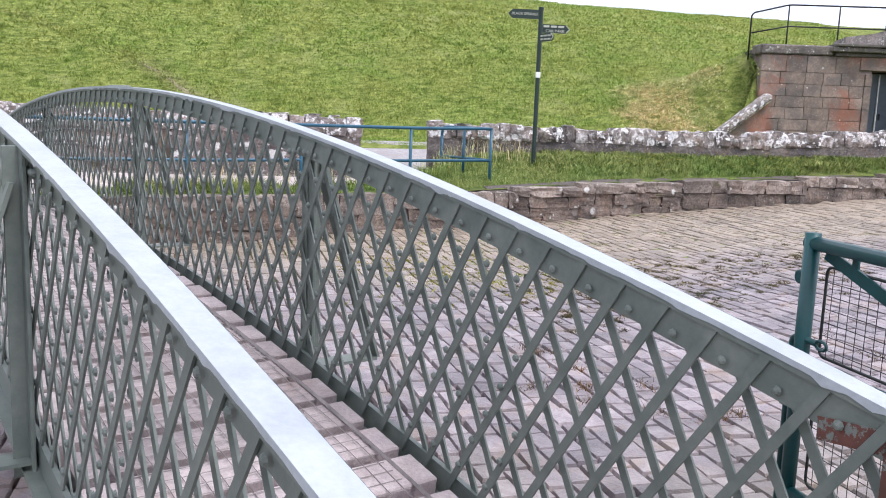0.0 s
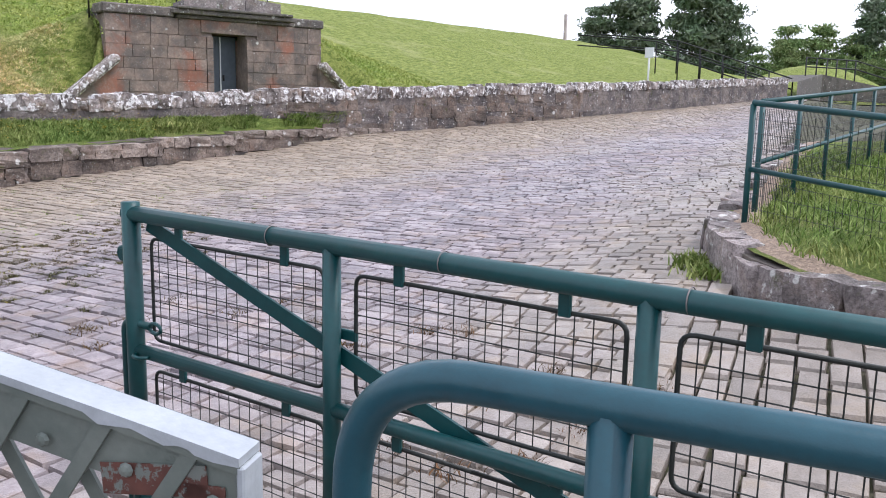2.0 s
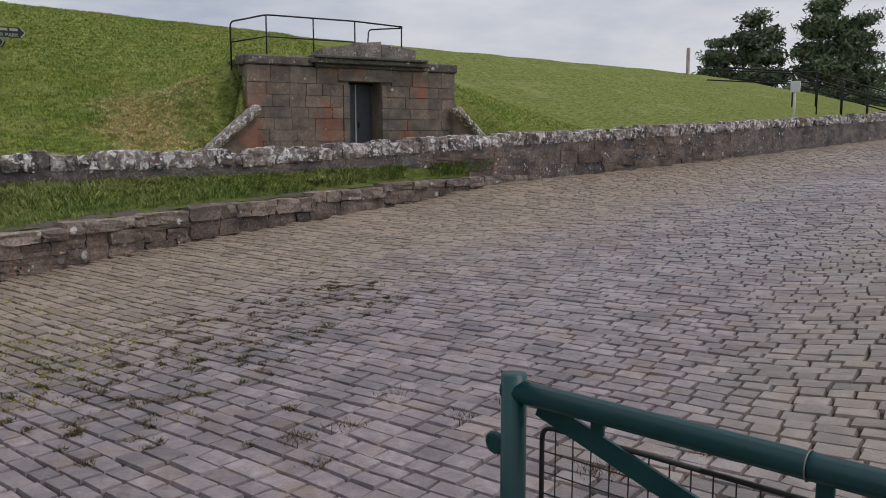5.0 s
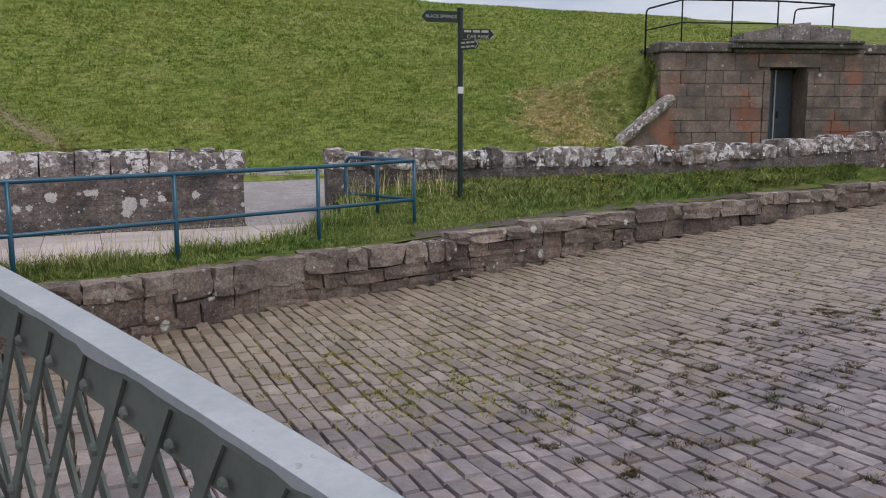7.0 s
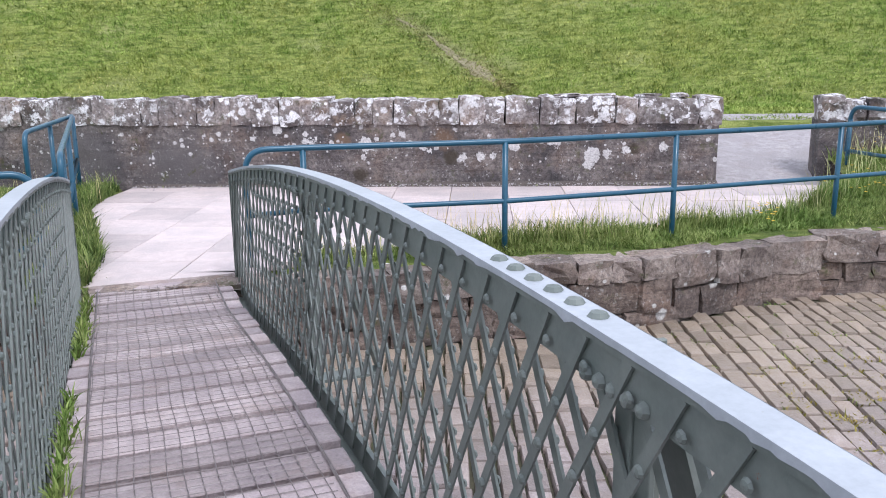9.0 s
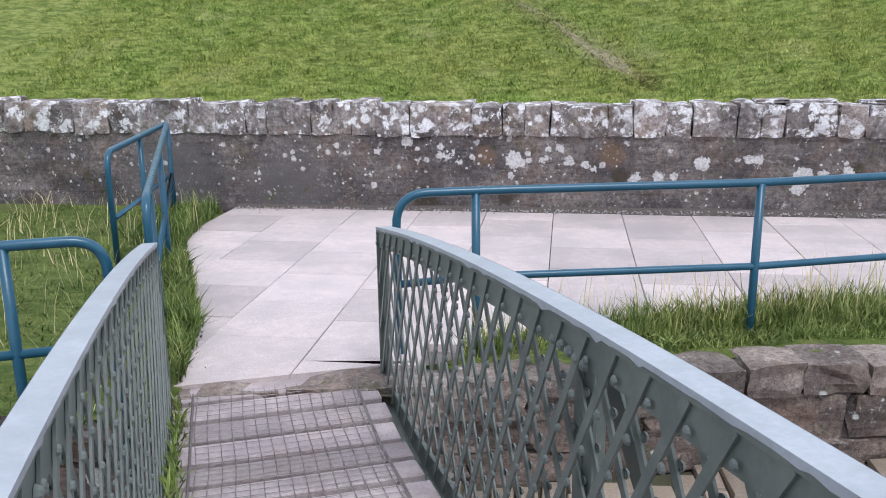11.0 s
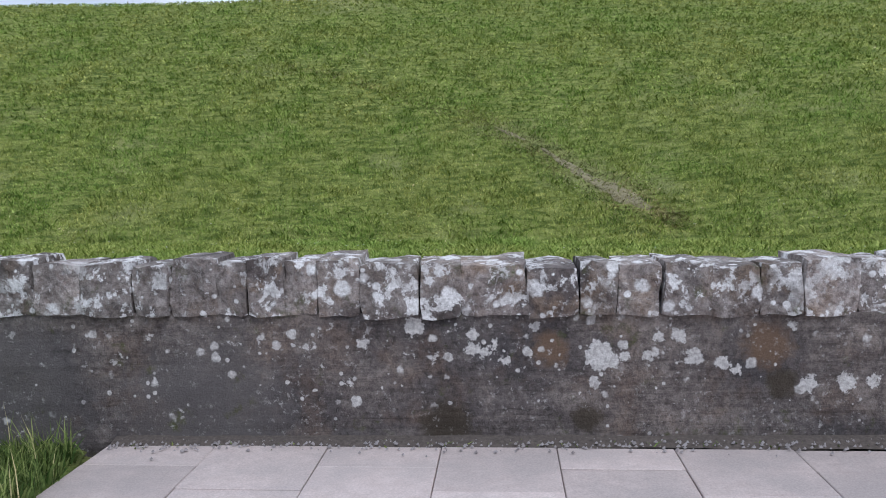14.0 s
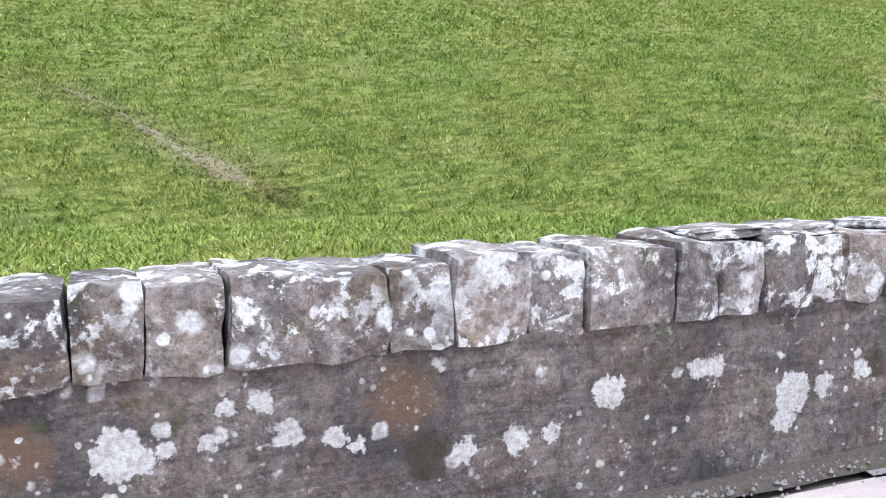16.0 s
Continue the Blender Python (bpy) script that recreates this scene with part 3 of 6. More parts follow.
br.inputs["Brick Width"].default_value = 0.32
br.inputs["Row Height"].default_value = 0.165
br.inputs["Mortar Size"].default_value = 0.015
br.inputs["Color1"].default_value = (0.27, 0.235, 0.22, 1)
br.inputs["Color2"].default_value = (0.33, 0.29, 0.26, 1)
br.inputs["Mortar"].default_value = (0.07, 0.065, 0.04, 1)
l.new(rot.outputs["Vector"], br.inputs["Vector"])
moss_f = ramp(n, l, tex(n, l, stretch(n, l, pos, 0.15, 0.6, 1), 1.0, 4, 0.6), 0.5, 0.7)
l.new(mix_col(n, l, mix_col(n, l, 1.0, moss_f, (0.45, 0.45, 0.45), "MULTIPLY"), br.outputs["Color"], (0.15, 0.14, 0.06)), b.inputs["Base Color"])
set_bump(n, l, b, br.outputs["Fac"], -0.6, 0.02)
tagged(soup("road_far", fv, ff, mf), "cobbled channel climbing gently beside the long wall", "road", kind="structure")

# stone floor beside the near end of the bridge
bm = bmesh.new()
box(bm, 5.0, 4.2, 0.12, c=(-2.35, 0.9, -0.50))
tagged(part("pavement_landing", bm, M_SMOOTH), "dark smooth stone landing at the bridge end", "pavement", kind="structure")


def berm_top(x):
    if x < 3.7:
        return along(EDGE_Y, x)
    return along(WALL_Y, x) + 0.02


def berm_z(x, f):
    z0 = along(RET_Z, x) + 0.005
    z1 = along([(-14, 0.015), (2.4, 0.02), (3.6, 0.22), (4.6, 0.46), (9, 0.48), (14.5, 0.62)], x)
    return z0 + (z1 - z0) * smooth01(f * 0.9 + 0.1) + 0.03 * n2(x * 3, f * 3, 1.0)


gv, gf = [], []
GX = steps(-1.7, 14.6, 66)
for x in GX:
    y0, y1 = along(RET_Y, x) + 0.16, berm_top(x)
    for j in range(9):
        gv.append((x, y0 + (y1 - y0) * j / 8, berm_z(x, j / 8)))
for i in range(len(GX) - 1):
    for j in range(8):
        gf.append((i * 9 + j, (i + 1) * 9 + j, (i + 1) * 9 + j + 1, i * 9 + j + 1))
tagged(soup("ground_verge", gv, gf, M_ROUGHG), "rough grass verge above the low retaining wall", "ground", kind="structure")
gv, gf = [], []
GX = steps(-20, -2.75, 40)
for x in GX:
    y0, y1 = along(RET_Y, x) + 0.16, WALL_FACE
    if x > -4.1:
        y1 = along([(-4.1, 14.4), (-2.75, 10.6)], x)
    for j in range(9):
        gv.append((x, y0 + (y1 - y0) * j / 8, -0.03 + 0.04 * n2(x, j, 1.3)))
for i in range(len(GX) - 1):
    for j in range(8):
        gf.append((i * 9 + j, (i + 1) * 9 + j, (i + 1) * 9 + j + 1, i * 9 + j + 1))
tagged(soup("ground_weedy", gv, gf, M_ROUGHG), "weedy grass patch beside the paving", "ground", kind="structure")
pv = [(-4.06, 14.5, -0.045), (-4.0, 13.4, -0.045), (-2.75, 10.35, -0.045), (-1.75, 10.4, -0.045), (-1.1, 11.05, -0.045), (0.5, 11.65, -0.045), (2.6, 12.45, -0.045), (3.9, 13.4, -0.045), (3.9, 14.5, -0.045)]
tagged(soup("pavement_bed", pv, [tuple(range(9))], M_MORTAR), "sandy bed beneath the paving flags", "pavement", kind="structure")
# gravel path climbing through the gap in the wall
gv = [(1.4, 14.3, -0.02), (4.9, 14.3, -0.02), (1.4, 15.2, 0.14), (4.9, 15.2, 0.14), (1.4, 16.4, 0.34), (5.2, 16.4, 0.34), (1.0, 17.6, 0.50), (5.6, 17.6, 0.50)]
tagged(soup("pavement_gravel", gv, [(0, 1, 3, 2), (2, 3, 5, 4), (4, 5, 7, 6)], M_GRAVEL), "grey gravel path through the wall gap", "path", kind="structure")


# ---- walls ----
def rough_slab(name, pts, z_lo, z_hi, thick, mat, label, kind="structure", amp=0.012, du=0.09, dz=0.075, seed=0.0):
    """A wall body along a plan line, its faces uneven. pts: (x, y); z_lo, z_hi: functions of x. The line is the camera's side."""
    P = [Vector((x, y, 0)) for x, y in pts]
    rows = []
    for a, b in zip(P, P[1:]):
        m = max(1, int((b - a).length / du))
        for k in range(m):
            rows.append((a.lerp(b, k / m), (b - a).normalized()))
    rows.append((P[-1], (P[-1] - P[-2]).normalized()))
    h = max(z_hi(p.x) - z_lo(p.x) for p, d in rows)
    nz = max(2, int(h / dz))
    verts, faces = [], []
    for p, d in rows:
        nrm = Vector((-d.y, d.x, 0))
        for k in range(nz + 1):
            z = z_lo(p.x) + (z_hi(p.x) - z_lo(p.x)) * k / nz
            u = p.x + p.y
            course = 0.010 * noise.noise(Vector((u * 2.6, math.floor(z / 0.16) * 3.1, seed)))
            off = amp * noise.noise(Vector((u * 4, z * 6, seed))) + course
            verts.append(p - nrm * off + Vector((0, 0, z)))
        verts.append(p + nrm * thick + Vector((0, 0, z_hi(p.x))))
        verts.append(p + nrm * thick + Vector((0, 0, z_lo(p.x))))
    s = nz + 3
    for i in range(len(rows) - 1):
        for k in range(s - 1):
            faces.append((i * s + k, (i + 1) * s + k, (i + 1) * s + k + 1, i * s + k + 1))
    faces.append(tuple(range(s)))
    faces.append(tuple(range((len(rows) - 1) * s, len(rows) * s))[::-1])
    return tagged(soup(name, verts, faces, mat), label, "wall", kind=kind)


def stone_mesh(rng, sx, sy, sz, rag, name, mat, cuts=2, soft=1.0):
    """One rough stone, its base at z = 0."""
    bm = bmesh.new()
    bmesh.ops.create_cube(bm, size=1.0)
    bmesh.ops.subdivide_edges(bm, edges=bm.edges[:], cuts=cuts, use_grid_fill=True)
    s = rng.random() * 90
    for v in bm.verts:
        c = Vector((v.co.x * sx, v.co.y * sy, (v.co.z + 0.5) * sz))
        q = Vector((abs(v.co.x) * 2, abs(v.co.y) * 2, abs(v.co.z) * 2))
        corner = sum(1 for t in q if t > 0.95)
        if corner >= 2:
            c -= Vector((v.co.x * sx, v.co.y * sy, v.co.z * sz)) * soft * (0.07 if corner == 2 else 0.13)
        d = noise.noise_vector(Vector((v.co.x * 2 + s, v.co.y * 2, v.co.z * 2)))
        e = noise.noise_vector(Vector((v.co.x * 7 + s, v.co.y * 7, v.co.z * 7 + 3)))
        d = d + e * 0.35
        v.co = c + Vector((d.x * rag * sx * 0.5, d.y * rag * sy * 0.5, d.z * rag * sz * 0.5))
    return mesh_of(bm, name, mat)


def coping(parent, pts, z_of, rng, w0, w1, h0, h1, depth, tilt=6.0):
    """Stones set on edge along the top of a wall."""
    P = [Vector((x, y, 0)) for x, y in pts]
    for a, b in zip(P, P[1:]):
        d = (b - a).normalized()
        ang = math.degrees(math.atan2(d.y, d.x))
        nrm = Vector((-d.y, d.x, 0))
        t, total = 0.0, (b - a).length
        while t < total - 0.08:
            w = min(rng.uniform(w0, w1) * (1.5 if rng.random() < 0.15 else 1), total - t)
            h = rng.uniform(h0, h1)
            p = a + d * (t + w / 2) + nrm * (depth / 2 - 0.025 + rng.uniform(-0.012, 0.010))
            me = stone_mesh(rng, w + 0.026, depth + rng.uniform(-0.02, 0.03), h, 0.20, "stone", M_COPE, 3, 0.95)
            data_part("stone", me, parent, pose(p.x, p.y, z_of(p.x), rng.uniform(-2, 2), rng.uniform(-tilt, tilt) * 0.5, ang + rng.uniform(-3, 3)))
            t += w


rng = random.Random(21)
wall_left = rough_slab("wall_north", [(-16, WALL_FACE), (2.50, WALL_FACE)], lambda x: -0.15, lambda x: 0.675 + 0.006 * (-x), 0.42, M_WALL,
                       "rubble boundary wall with lichen spots and flat mortar face", amp=0.016)
wall_right = rough_slab("wall_east", WALL_Y, lambda x: max(-0.1, chan_z(x, along(WALL_Y, x) - 0.1) - 0.2) if x > 13 else -0.1, lambda x: along(WALL_Z, x) - 0.22, 0.45, M_WALL,
                        "long rubble boundary wall following the cobbled channel", amp=0.02, seed=5.0, du=0.14)
RET_PTS = [(x, y) for x, y in RET_Y]
wall_ret = rough_slab("wall_retaining", [(x, y + 0.035) for x, y in RET_Y], lambda x: -0.9 if x < 3 else chan_z(x, along(RET_Y, x)) - 0.3, lambda x: along(RET_Z, x) - 0.03, 0.30, M_POINTING,
                      "low retaining wall of rough brown stones", seed=9.0)


# ---- the footbridge ----
G0 = Vector((1.545, 1.981, 0))
GD = Vector((-0.37104, 0.92862, 0))
GR = Vector((0.92862, 0.37104, 0))
GL = 9.263
BRIDGE_W = 1.0
YAW_G = math.degrees(math.atan2(GD.y, GD.x))


def top_z(s):
    return 1.09 - 0.0226 * (s - 5.2) ** 2


def deck_z(s):
    return max(0.21 - 0.0205 * (s - 5.2) ** 2, -0.02 if s > 7 else -9)


def gp(s, off, z):
    """A place on the bridge: metres along it, metres right of the right girder, height."""
    q = G0 + GD * s + GR * off
    return Vector((q.x, q.y, z))


def strip(bm, path, w_dir, half, thick_dir, thick):
    """A flat bar along a path, with a rectangular section."""
    rings = []
    for p in path:
        rings.append([bm.verts.new(p + w_dir * (half * a) + thick_dir * (thick * b)) for a, b in ((-1, 0), (1, 0), (1, 1), (-1, 1))])
    for r0, r1 in zip(rings, rings[1:]):
        for k in range(4):
            bm.faces.new((r0[k], r0[(k + 1) % 4], r1[(k + 1) % 4], r1[k]))
    bm.faces.new(rings[0])
    bm.faces.new(rings[-1])


def dome(bm, c, axis, rad, height):
    """A rivet head."""
    axis = axis.normalized()
    u = axis.orthogonal().normalized()
    v = axis.cross(u)
    lo = [bm.verts.new(c + rad * (math.cos(k * math.pi / 4) * u + math.sin(k * math.pi / 4) * v)) for k in range(8)]
    mid = [bm.verts.new(c + axis * height * 0.7 + 0.7 * rad * (math.cos(k * math.pi / 4) * u + math.sin(k * math.pi / 4) * v)) for k in range(8)]
    tip = bm.verts.new(c + axis * height)
    for k in range(8):
        bm.faces.new((lo[k], lo[(k + 1) % 8], mid[(k + 1) % 8], mid[k]))
        bm.faces.new((mid[k], mid[(k + 1) % 8], tip))


UP = Vector((0, 0, 1))
STIFF = (2.35, 4.57, 7.05)


def girder(off, outer, stations):
    """A lattice girder at the offset, its stays on the side outer (+1 right, -1 left)."""
    g = empty("bridge_girder", "arched grey-green riveted lattice girder serving as bridge parapet", "bridge parapet", "bridge parapets")
    ss = steps(0, GL, 46)
    bm = bmesh.new()
    mid = off + outer * 0.001
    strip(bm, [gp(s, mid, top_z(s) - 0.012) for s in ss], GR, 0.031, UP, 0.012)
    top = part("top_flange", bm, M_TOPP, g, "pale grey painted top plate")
    bm = bmesh.new()
    rings = []
    for s in ss:
        z1, z0 = top_z(s) - 0.0122, top_z(s) - 0.098
        rings.append([bm.verts.new(gp(s, off + a, z)) for a, z in ((-outer * 0.027, z1), (outer * 0.029, z1), (outer * 0.029, z1 - 0.012), (0.0, z1 - 0.014), (0.0, z0), (-outer * 0.018, z0), (-outer * 0.018, z1 - 0.014), (-outer * 0.027, z1 - 0.012))])
    for r0, r1 in zip(rings, rings[1:]):
        for k in range(8):
            bm.faces.new((r0[k], r0[(k + 1) % 8], r1[(k + 1) % 8], r1[k]))
    bm.faces.new(rings[0])
    bm.faces.new(rings[-1])
    part("top_web", bm, M_GREY, g)
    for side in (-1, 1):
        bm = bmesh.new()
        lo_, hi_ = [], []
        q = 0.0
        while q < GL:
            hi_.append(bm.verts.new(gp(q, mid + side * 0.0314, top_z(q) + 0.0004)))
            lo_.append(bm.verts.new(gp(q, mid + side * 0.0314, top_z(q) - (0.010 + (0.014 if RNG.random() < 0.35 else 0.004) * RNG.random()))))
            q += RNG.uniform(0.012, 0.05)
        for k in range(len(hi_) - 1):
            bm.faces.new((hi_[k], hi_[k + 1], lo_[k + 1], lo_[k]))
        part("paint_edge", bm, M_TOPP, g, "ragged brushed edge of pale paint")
    bm = bmesh.new()
    rings = []
    for s in ss:
        z0 = deck_z(s) - 0.10
        rings.append([bm.verts.new(gp(s, off + a, z)) for a, z in ((-0.05, z0), (0.05, z0), (0.05, z0 + 0.012), (0.008, z0 + 0.014), (0.008, z0 + 0.10), (-0.008, z0 + 0.10), (-0.008, z0 + 0.014), (-0.05, z0 + 0.012))])
    for r0, r1 in zip(rings, rings[1:]):
        for k in range(8):
            bm.faces.new((r0[k], r0[(k + 1) % 8], r1[(k + 1) % 8], r1[k]))
    bm.faces.new(rings[0])
    bm.faces.new(rings[-1])
    part("bottom_chord", bm, M_GREY, g)
    # end posts
    for s, sg in ((0.0, 1), (GL, -1)):
        bm = bmesh.new()
        m = Matrix.Translation(gp(s, off, 0)) @ pose(0, 0, 0, 0, 0, YAW_G)
        z0, z1 = deck_z(s) - 0.14, top_z(s) - 0.013
        box(bm, 0.012, 0.058, z1 - z0, m, (0.0, -outer * 0.001, (z0 + z1) / 2), 0.003)
        box(bm, 0.075, 0.014, z1 - z0 - 0.01, m, (sg * 0.043, 0, (z0 + z1) / 2), 0.003)
        part("end_post", bm, M_TOPP if s == 0.0 else M_GREY, g)
    # lattice bars
    pitch, lean = 0.128, 0.60
    for d in (1, -1):
        s0 = -0.45
        while s0 < GL + 0.45:
            a_s = s0
            b_s = s0 + d * lean * (top_z(min(max(s0, 0), GL)) - deck_z(min(max(s0, 0), GL)))
            za = deck_z(min(max(a_s, 0), GL)) - 0.04
            zb = top_z(min(max(b_s, 0), GL)) - (0.022 if d == -outer else 0.05)
            lo, hi = Vector((a_s, za)), Vector((b_s, zb))
            dv = hi - lo
            f0, f1 = 0.0, 1.0
            for bound, sign in ((0.02, 1), (GL - 0.02, -1)):
                fa, fb = (lo.x - bound) * sign, (hi.x - bound) * sign
                if fa < 0 and fb < 0:
                    f0 = 2
                elif fa < 0:
                    f0 = max(f0, -fa / (fb - fa))
                elif fb < 0:
                    f1 = min(f1, fa / (fa - fb))
            if f0 < f1 - 0.08:
                p, q = lo + dv * f0, lo + dv * f1
                bm = bmesh.new()
                along_bar = (gp(q.x, 0, q.y) - gp(p.x, 0, p.y)).normalized()
                w_dir = along_bar.cross(GR).normalized()
                o = off - outer * 0.009 + d * 0.0135
                strip(bm, [gp(p.x, o - 0.003, p.y), gp((p.x + q.x) / 2, o - 0.003 + RNG.uniform(-0.002, 0.002), (p.y + q.y) / 2), gp(q.x, o - 0.003, q.y)], w_dir, 0.0115, GR, 0.006)
                part("lattice_bar", bm, M_GREY, g)
            s0 += pitch
    # stiffeners with raking stays
    for s in stations:
        bm = bmesh.new()
        m = Matrix.Translation(gp(s, off, 0)) @ pose(0, 0, 0, 0, 0, YAW_G)
        z0, z1 = deck_z(s) - 0.12, top_z(s) - 0.014
        box(bm, 0.012, 0.06, z1 - z0, m, (0.0, -0.04 * outer, (z0 + z1) / 2), 0.002)
        box(bm, 0.10, 0.012, z1 - z0, m, (0.0, -0.022 * outer, (z0 + z1) / 2), 0.002)
        part("stiffener", bm, M_GREY, g)
        bm = bmesh.new()
        a, b = gp(s, off + outer * 0.06, z1 - 0.10), gp(s, off + outer * 0.32, z0 + 0.06)
        strip(bm, [a, a.lerp(b, 0.5), b], GD, 0.048, GR, 0.012)
        strip(bm, [b - UP * 0.012, gp(s, off + outer * 0.02, z0 + 0.048)], GD, 0.048, UP, 0.012)
        part("stay", bm, M_GREY, g)
    # rivets
    bm = bmesh.new()
    s = 0.04
    while s < GL:
        for side in (-1, 1):
            dome(bm, gp(s, off - outer * 0.009 + side * 0.0175, top_z(s) - 0.076), GR * side, 0.011, 0.007)
        s += 0.128
    for s in [4.66 + 0.076 * k for k in range(6)]:
        dome(bm, gp(s, off + outer * 0.004, top_z(s)), UP, 0.019, 0.011)
    for s in stations:
        for k in range(-2, 3):
            for side in (-1, 1):
                dome(bm, gp(s + 0.04 * k, off - outer * 0.009 + side * 0.010, top_z(s) - 0.086), GR * side, 0.015, 0.014)
    k = 0
    s0 = -0.45
    while s0 < GL:
        q = min(max(s0, 0), GL)
        for k in range(1, 8):
            rise = deck_z(min(max(s0 + pitch * k, 0), GL)) - deck_z(q)
            s = s0 + 0.064 * k + lean * rise / 2
            z = deck_z(q) - 0.04 + (s - s0) / lean
            if 1.0 < s < GL - 1.0 and z < top_z(s) - 0.13:
                for side in (-1, 1):
                    dome(bm, gp(s, off - outer * 0.009 + side * 0.0165, z), GR * side, 0.012, 0.009)
        s0 += pitch
    tagged(part("rivet", bm, M_GREY, g, "rows of round rivet heads"), kind="stuff")
    return g


right_girder = girder(0.027, 1, STIFF)
left_girder = girder(-BRIDGE_W + 0.005, -1, (2.02, 4.3, 6.6))
# patch of bare primer at the near end of the right girder
bm = bmesh.new()
m = Matrix.Translation(gp(0.0, 0.0065, 0)) @ pose(0, 0, 0, 0, 0, YAW_G)
zt = top_z(0.1)
box(bm, 0.16, 0.002, 0.045, m @ pose(0.13, 0, zt - 0.072, 0, 5, 0), (0, 0, 0))
box(bm, 0.06, 0.002, 0.34, m, (0.055, 0, zt - 0.24), 0)
part("bare_patch", bm, M_RUST, right_girder, "flaking patch of dark red primer")

# deck of transverse planks with wire netting
deck = empty("bridge_deck", "narrow arched timber deck with wire netting over the planks", "bridge deck")
s, k = -0.10, 0
while s < GL + 0.02:
    wd = 0.196
    sc = s + wd / 2
    slope = math.degrees(math.atan2(deck_z(min(sc + 0.1, GL)) - deck_z(max(sc - 0.1, 0)), 0.2))
    bm = bmesh.new()
    box(bm, wd - 0.044 + RNG.uniform(-0.004, 0.003), BRIDGE_W - 0.07 + RNG.uniform(-0.02, 0.01), 0.085, None, (0, 0, -0.0425), 0.006)
    ob = part("plank", bm, M_PLANK, deck)
    c = gp(sc, -BRIDGE_W / 2, deck_z(min(max(sc, 0), GL)) + RNG.uniform(-0.004, 0.004))
    ob.matrix_basis = Matrix.Translation(c) @ pose(0, 0, 0, 0, 0, YAW_G) @ pose(0, 0, 0, 0, -slope, 0) @ pose(0, 0, 0, RNG.uniform(-0.4, 0.4), 0, RNG.uniform(-0.4, 0.4))
    s += wd + 0.006
for off in (-BRIDGE_W + 0.12, -BRIDGE_W / 2, -0.12):
    bm = bmesh.new()
    strip(bm, [gp(s, off, deck_z(s) - 0.13) for s in steps(0.02, GL - 0.02, 30)], GR, 0.035, UP, 0.078)
    part("joist", bm, M_PLANK, deck)
nv, nf = [], []


def net_wire(path, rad):
    """A thin square wire lying along a path."""
    base = len(nv)
    for i, p in enumerate(path):
        d = (path[min(i + 1, len(path) - 1)] - path[max(i - 1, 0)]).normalized()
        sd = d.cross(UP).normalized() * rad
        nv.extend([p - sd, p + UP * rad * 1.6, p + sd])
    for i in range(len(path) - 1):
        o = base + 3 * i
        nf.extend([(o, o + 3, o + 4, o + 1), (o + 1, o + 4, o + 5, o + 2)])


def net_z(s):
    return deck_z(min(max(s, 0), GL)) + 0.006


off = -0.16
while off > -BRIDGE_W + 0.12:
    net_wire([gp(s + 0.0, off + 0.004 * math.sin(9 * s), net_z(s)) for s in steps(0, GL, 70)], 0.0016)
    off -= 0.05
s = 0.02
while s < GL:
    net_wire([gp(s + 0.006 * math.sin(7 * f), -0.14 - (BRIDGE_W - 0.28) * f, net_z(s)) for f in (0, 0.5, 1)], 0.0016)
    s += 0.05
for off in (-0.13, -BRIDGE_W + 0.13):
    net_wire([gp(s, off + 0.01 * math.sin(1.3 * s), net_z(s)) for s in steps(0, GL, 70)], 0.006)
tagged(soup("netting", nv, nf, M_NET, deck), "fine square wire netting stapled over the planks", kind="stuff")


# ---- tube railings ----
def tube_part(name, pts, rad, mat, parent, sides=12):
    bm = bmesh.new()
    tube(bm, pts, rad, sides)
    return part(name, bm, mat, parent, smooth=True)


def railing(label, tops, lows, posts, mat, rad=0.022, ground=0.0, group="pipe railings"):
    """A pipe railing: lists of polylines for the rails, and posts as (x, y, top z, foot z)."""
    r = empty("pipe_railing", label, "railing", group)
    for p in tops:
        tube_part("top_rail", p, rad, mat, r)
    for p in lows:
        tube_part("lower_rail", p, rad * 0.9, mat, r)
    for x, y, z, f in posts:
        tube_part("post", [(x, y, f), (x, y, z - 0.004)], rad, mat, r)
    return r


P0, P1, P2, P3, P4 = (-1.457, 10.937), (-0.027, 11.232), (1.321, 11.648), (2.833, 12.207), (4.10, 12.637)
ZR, ZL = 0.825, 0.385
end = (-1.84, 10.83)
tops = [rounded([(end[0], end[1], -0.1), (end[0], end[1], ZR), (*P0, ZR), (*P1, ZR), (*P2, ZR + 0.005), (*P3, ZR + 0.008), (*P4, ZR + 0.03)], 0.16, 8)]
lows = [[(end[0], end[1], ZL - 0.02), (*P0, ZL), (*P1, ZL), (*P2, ZL + 0.01), (*P3, ZL + 0.01), (*P4, ZL + 0.02)]]
railing("blue-painted steel pipe railing along the paved landing", tops, lows,
        [(*P0, ZR, -0.2), (*P1, ZR, -0.2), (*P2, ZR, -0.2), (*P3, ZR, -0.2), (*P4, ZR + 0.03, -0.1)], M_BLUE)
Q = (3.72, 14.0)
railing("blue pipe railing return running back to the wall gap", [rounded([(P4[0], P4[1], ZR + 0.026), (Q[0], Q[1], ZR + 0.03), (Q[0] - 0.01, Q[1] + 0.02, ZL)], 0.14, 8)],
        [[(P4[0], P4[1], ZL + 0.02), (Q[0], Q[1], ZL + 0.01)]], [((P4[0] + Q[0]) / 2 - 0.02, (P4[1] + Q[1]) / 2, ZR + 0.025, 0.1), (Q[0], Q[1], ZR - 0.1, 0.1)], M_BLUE)
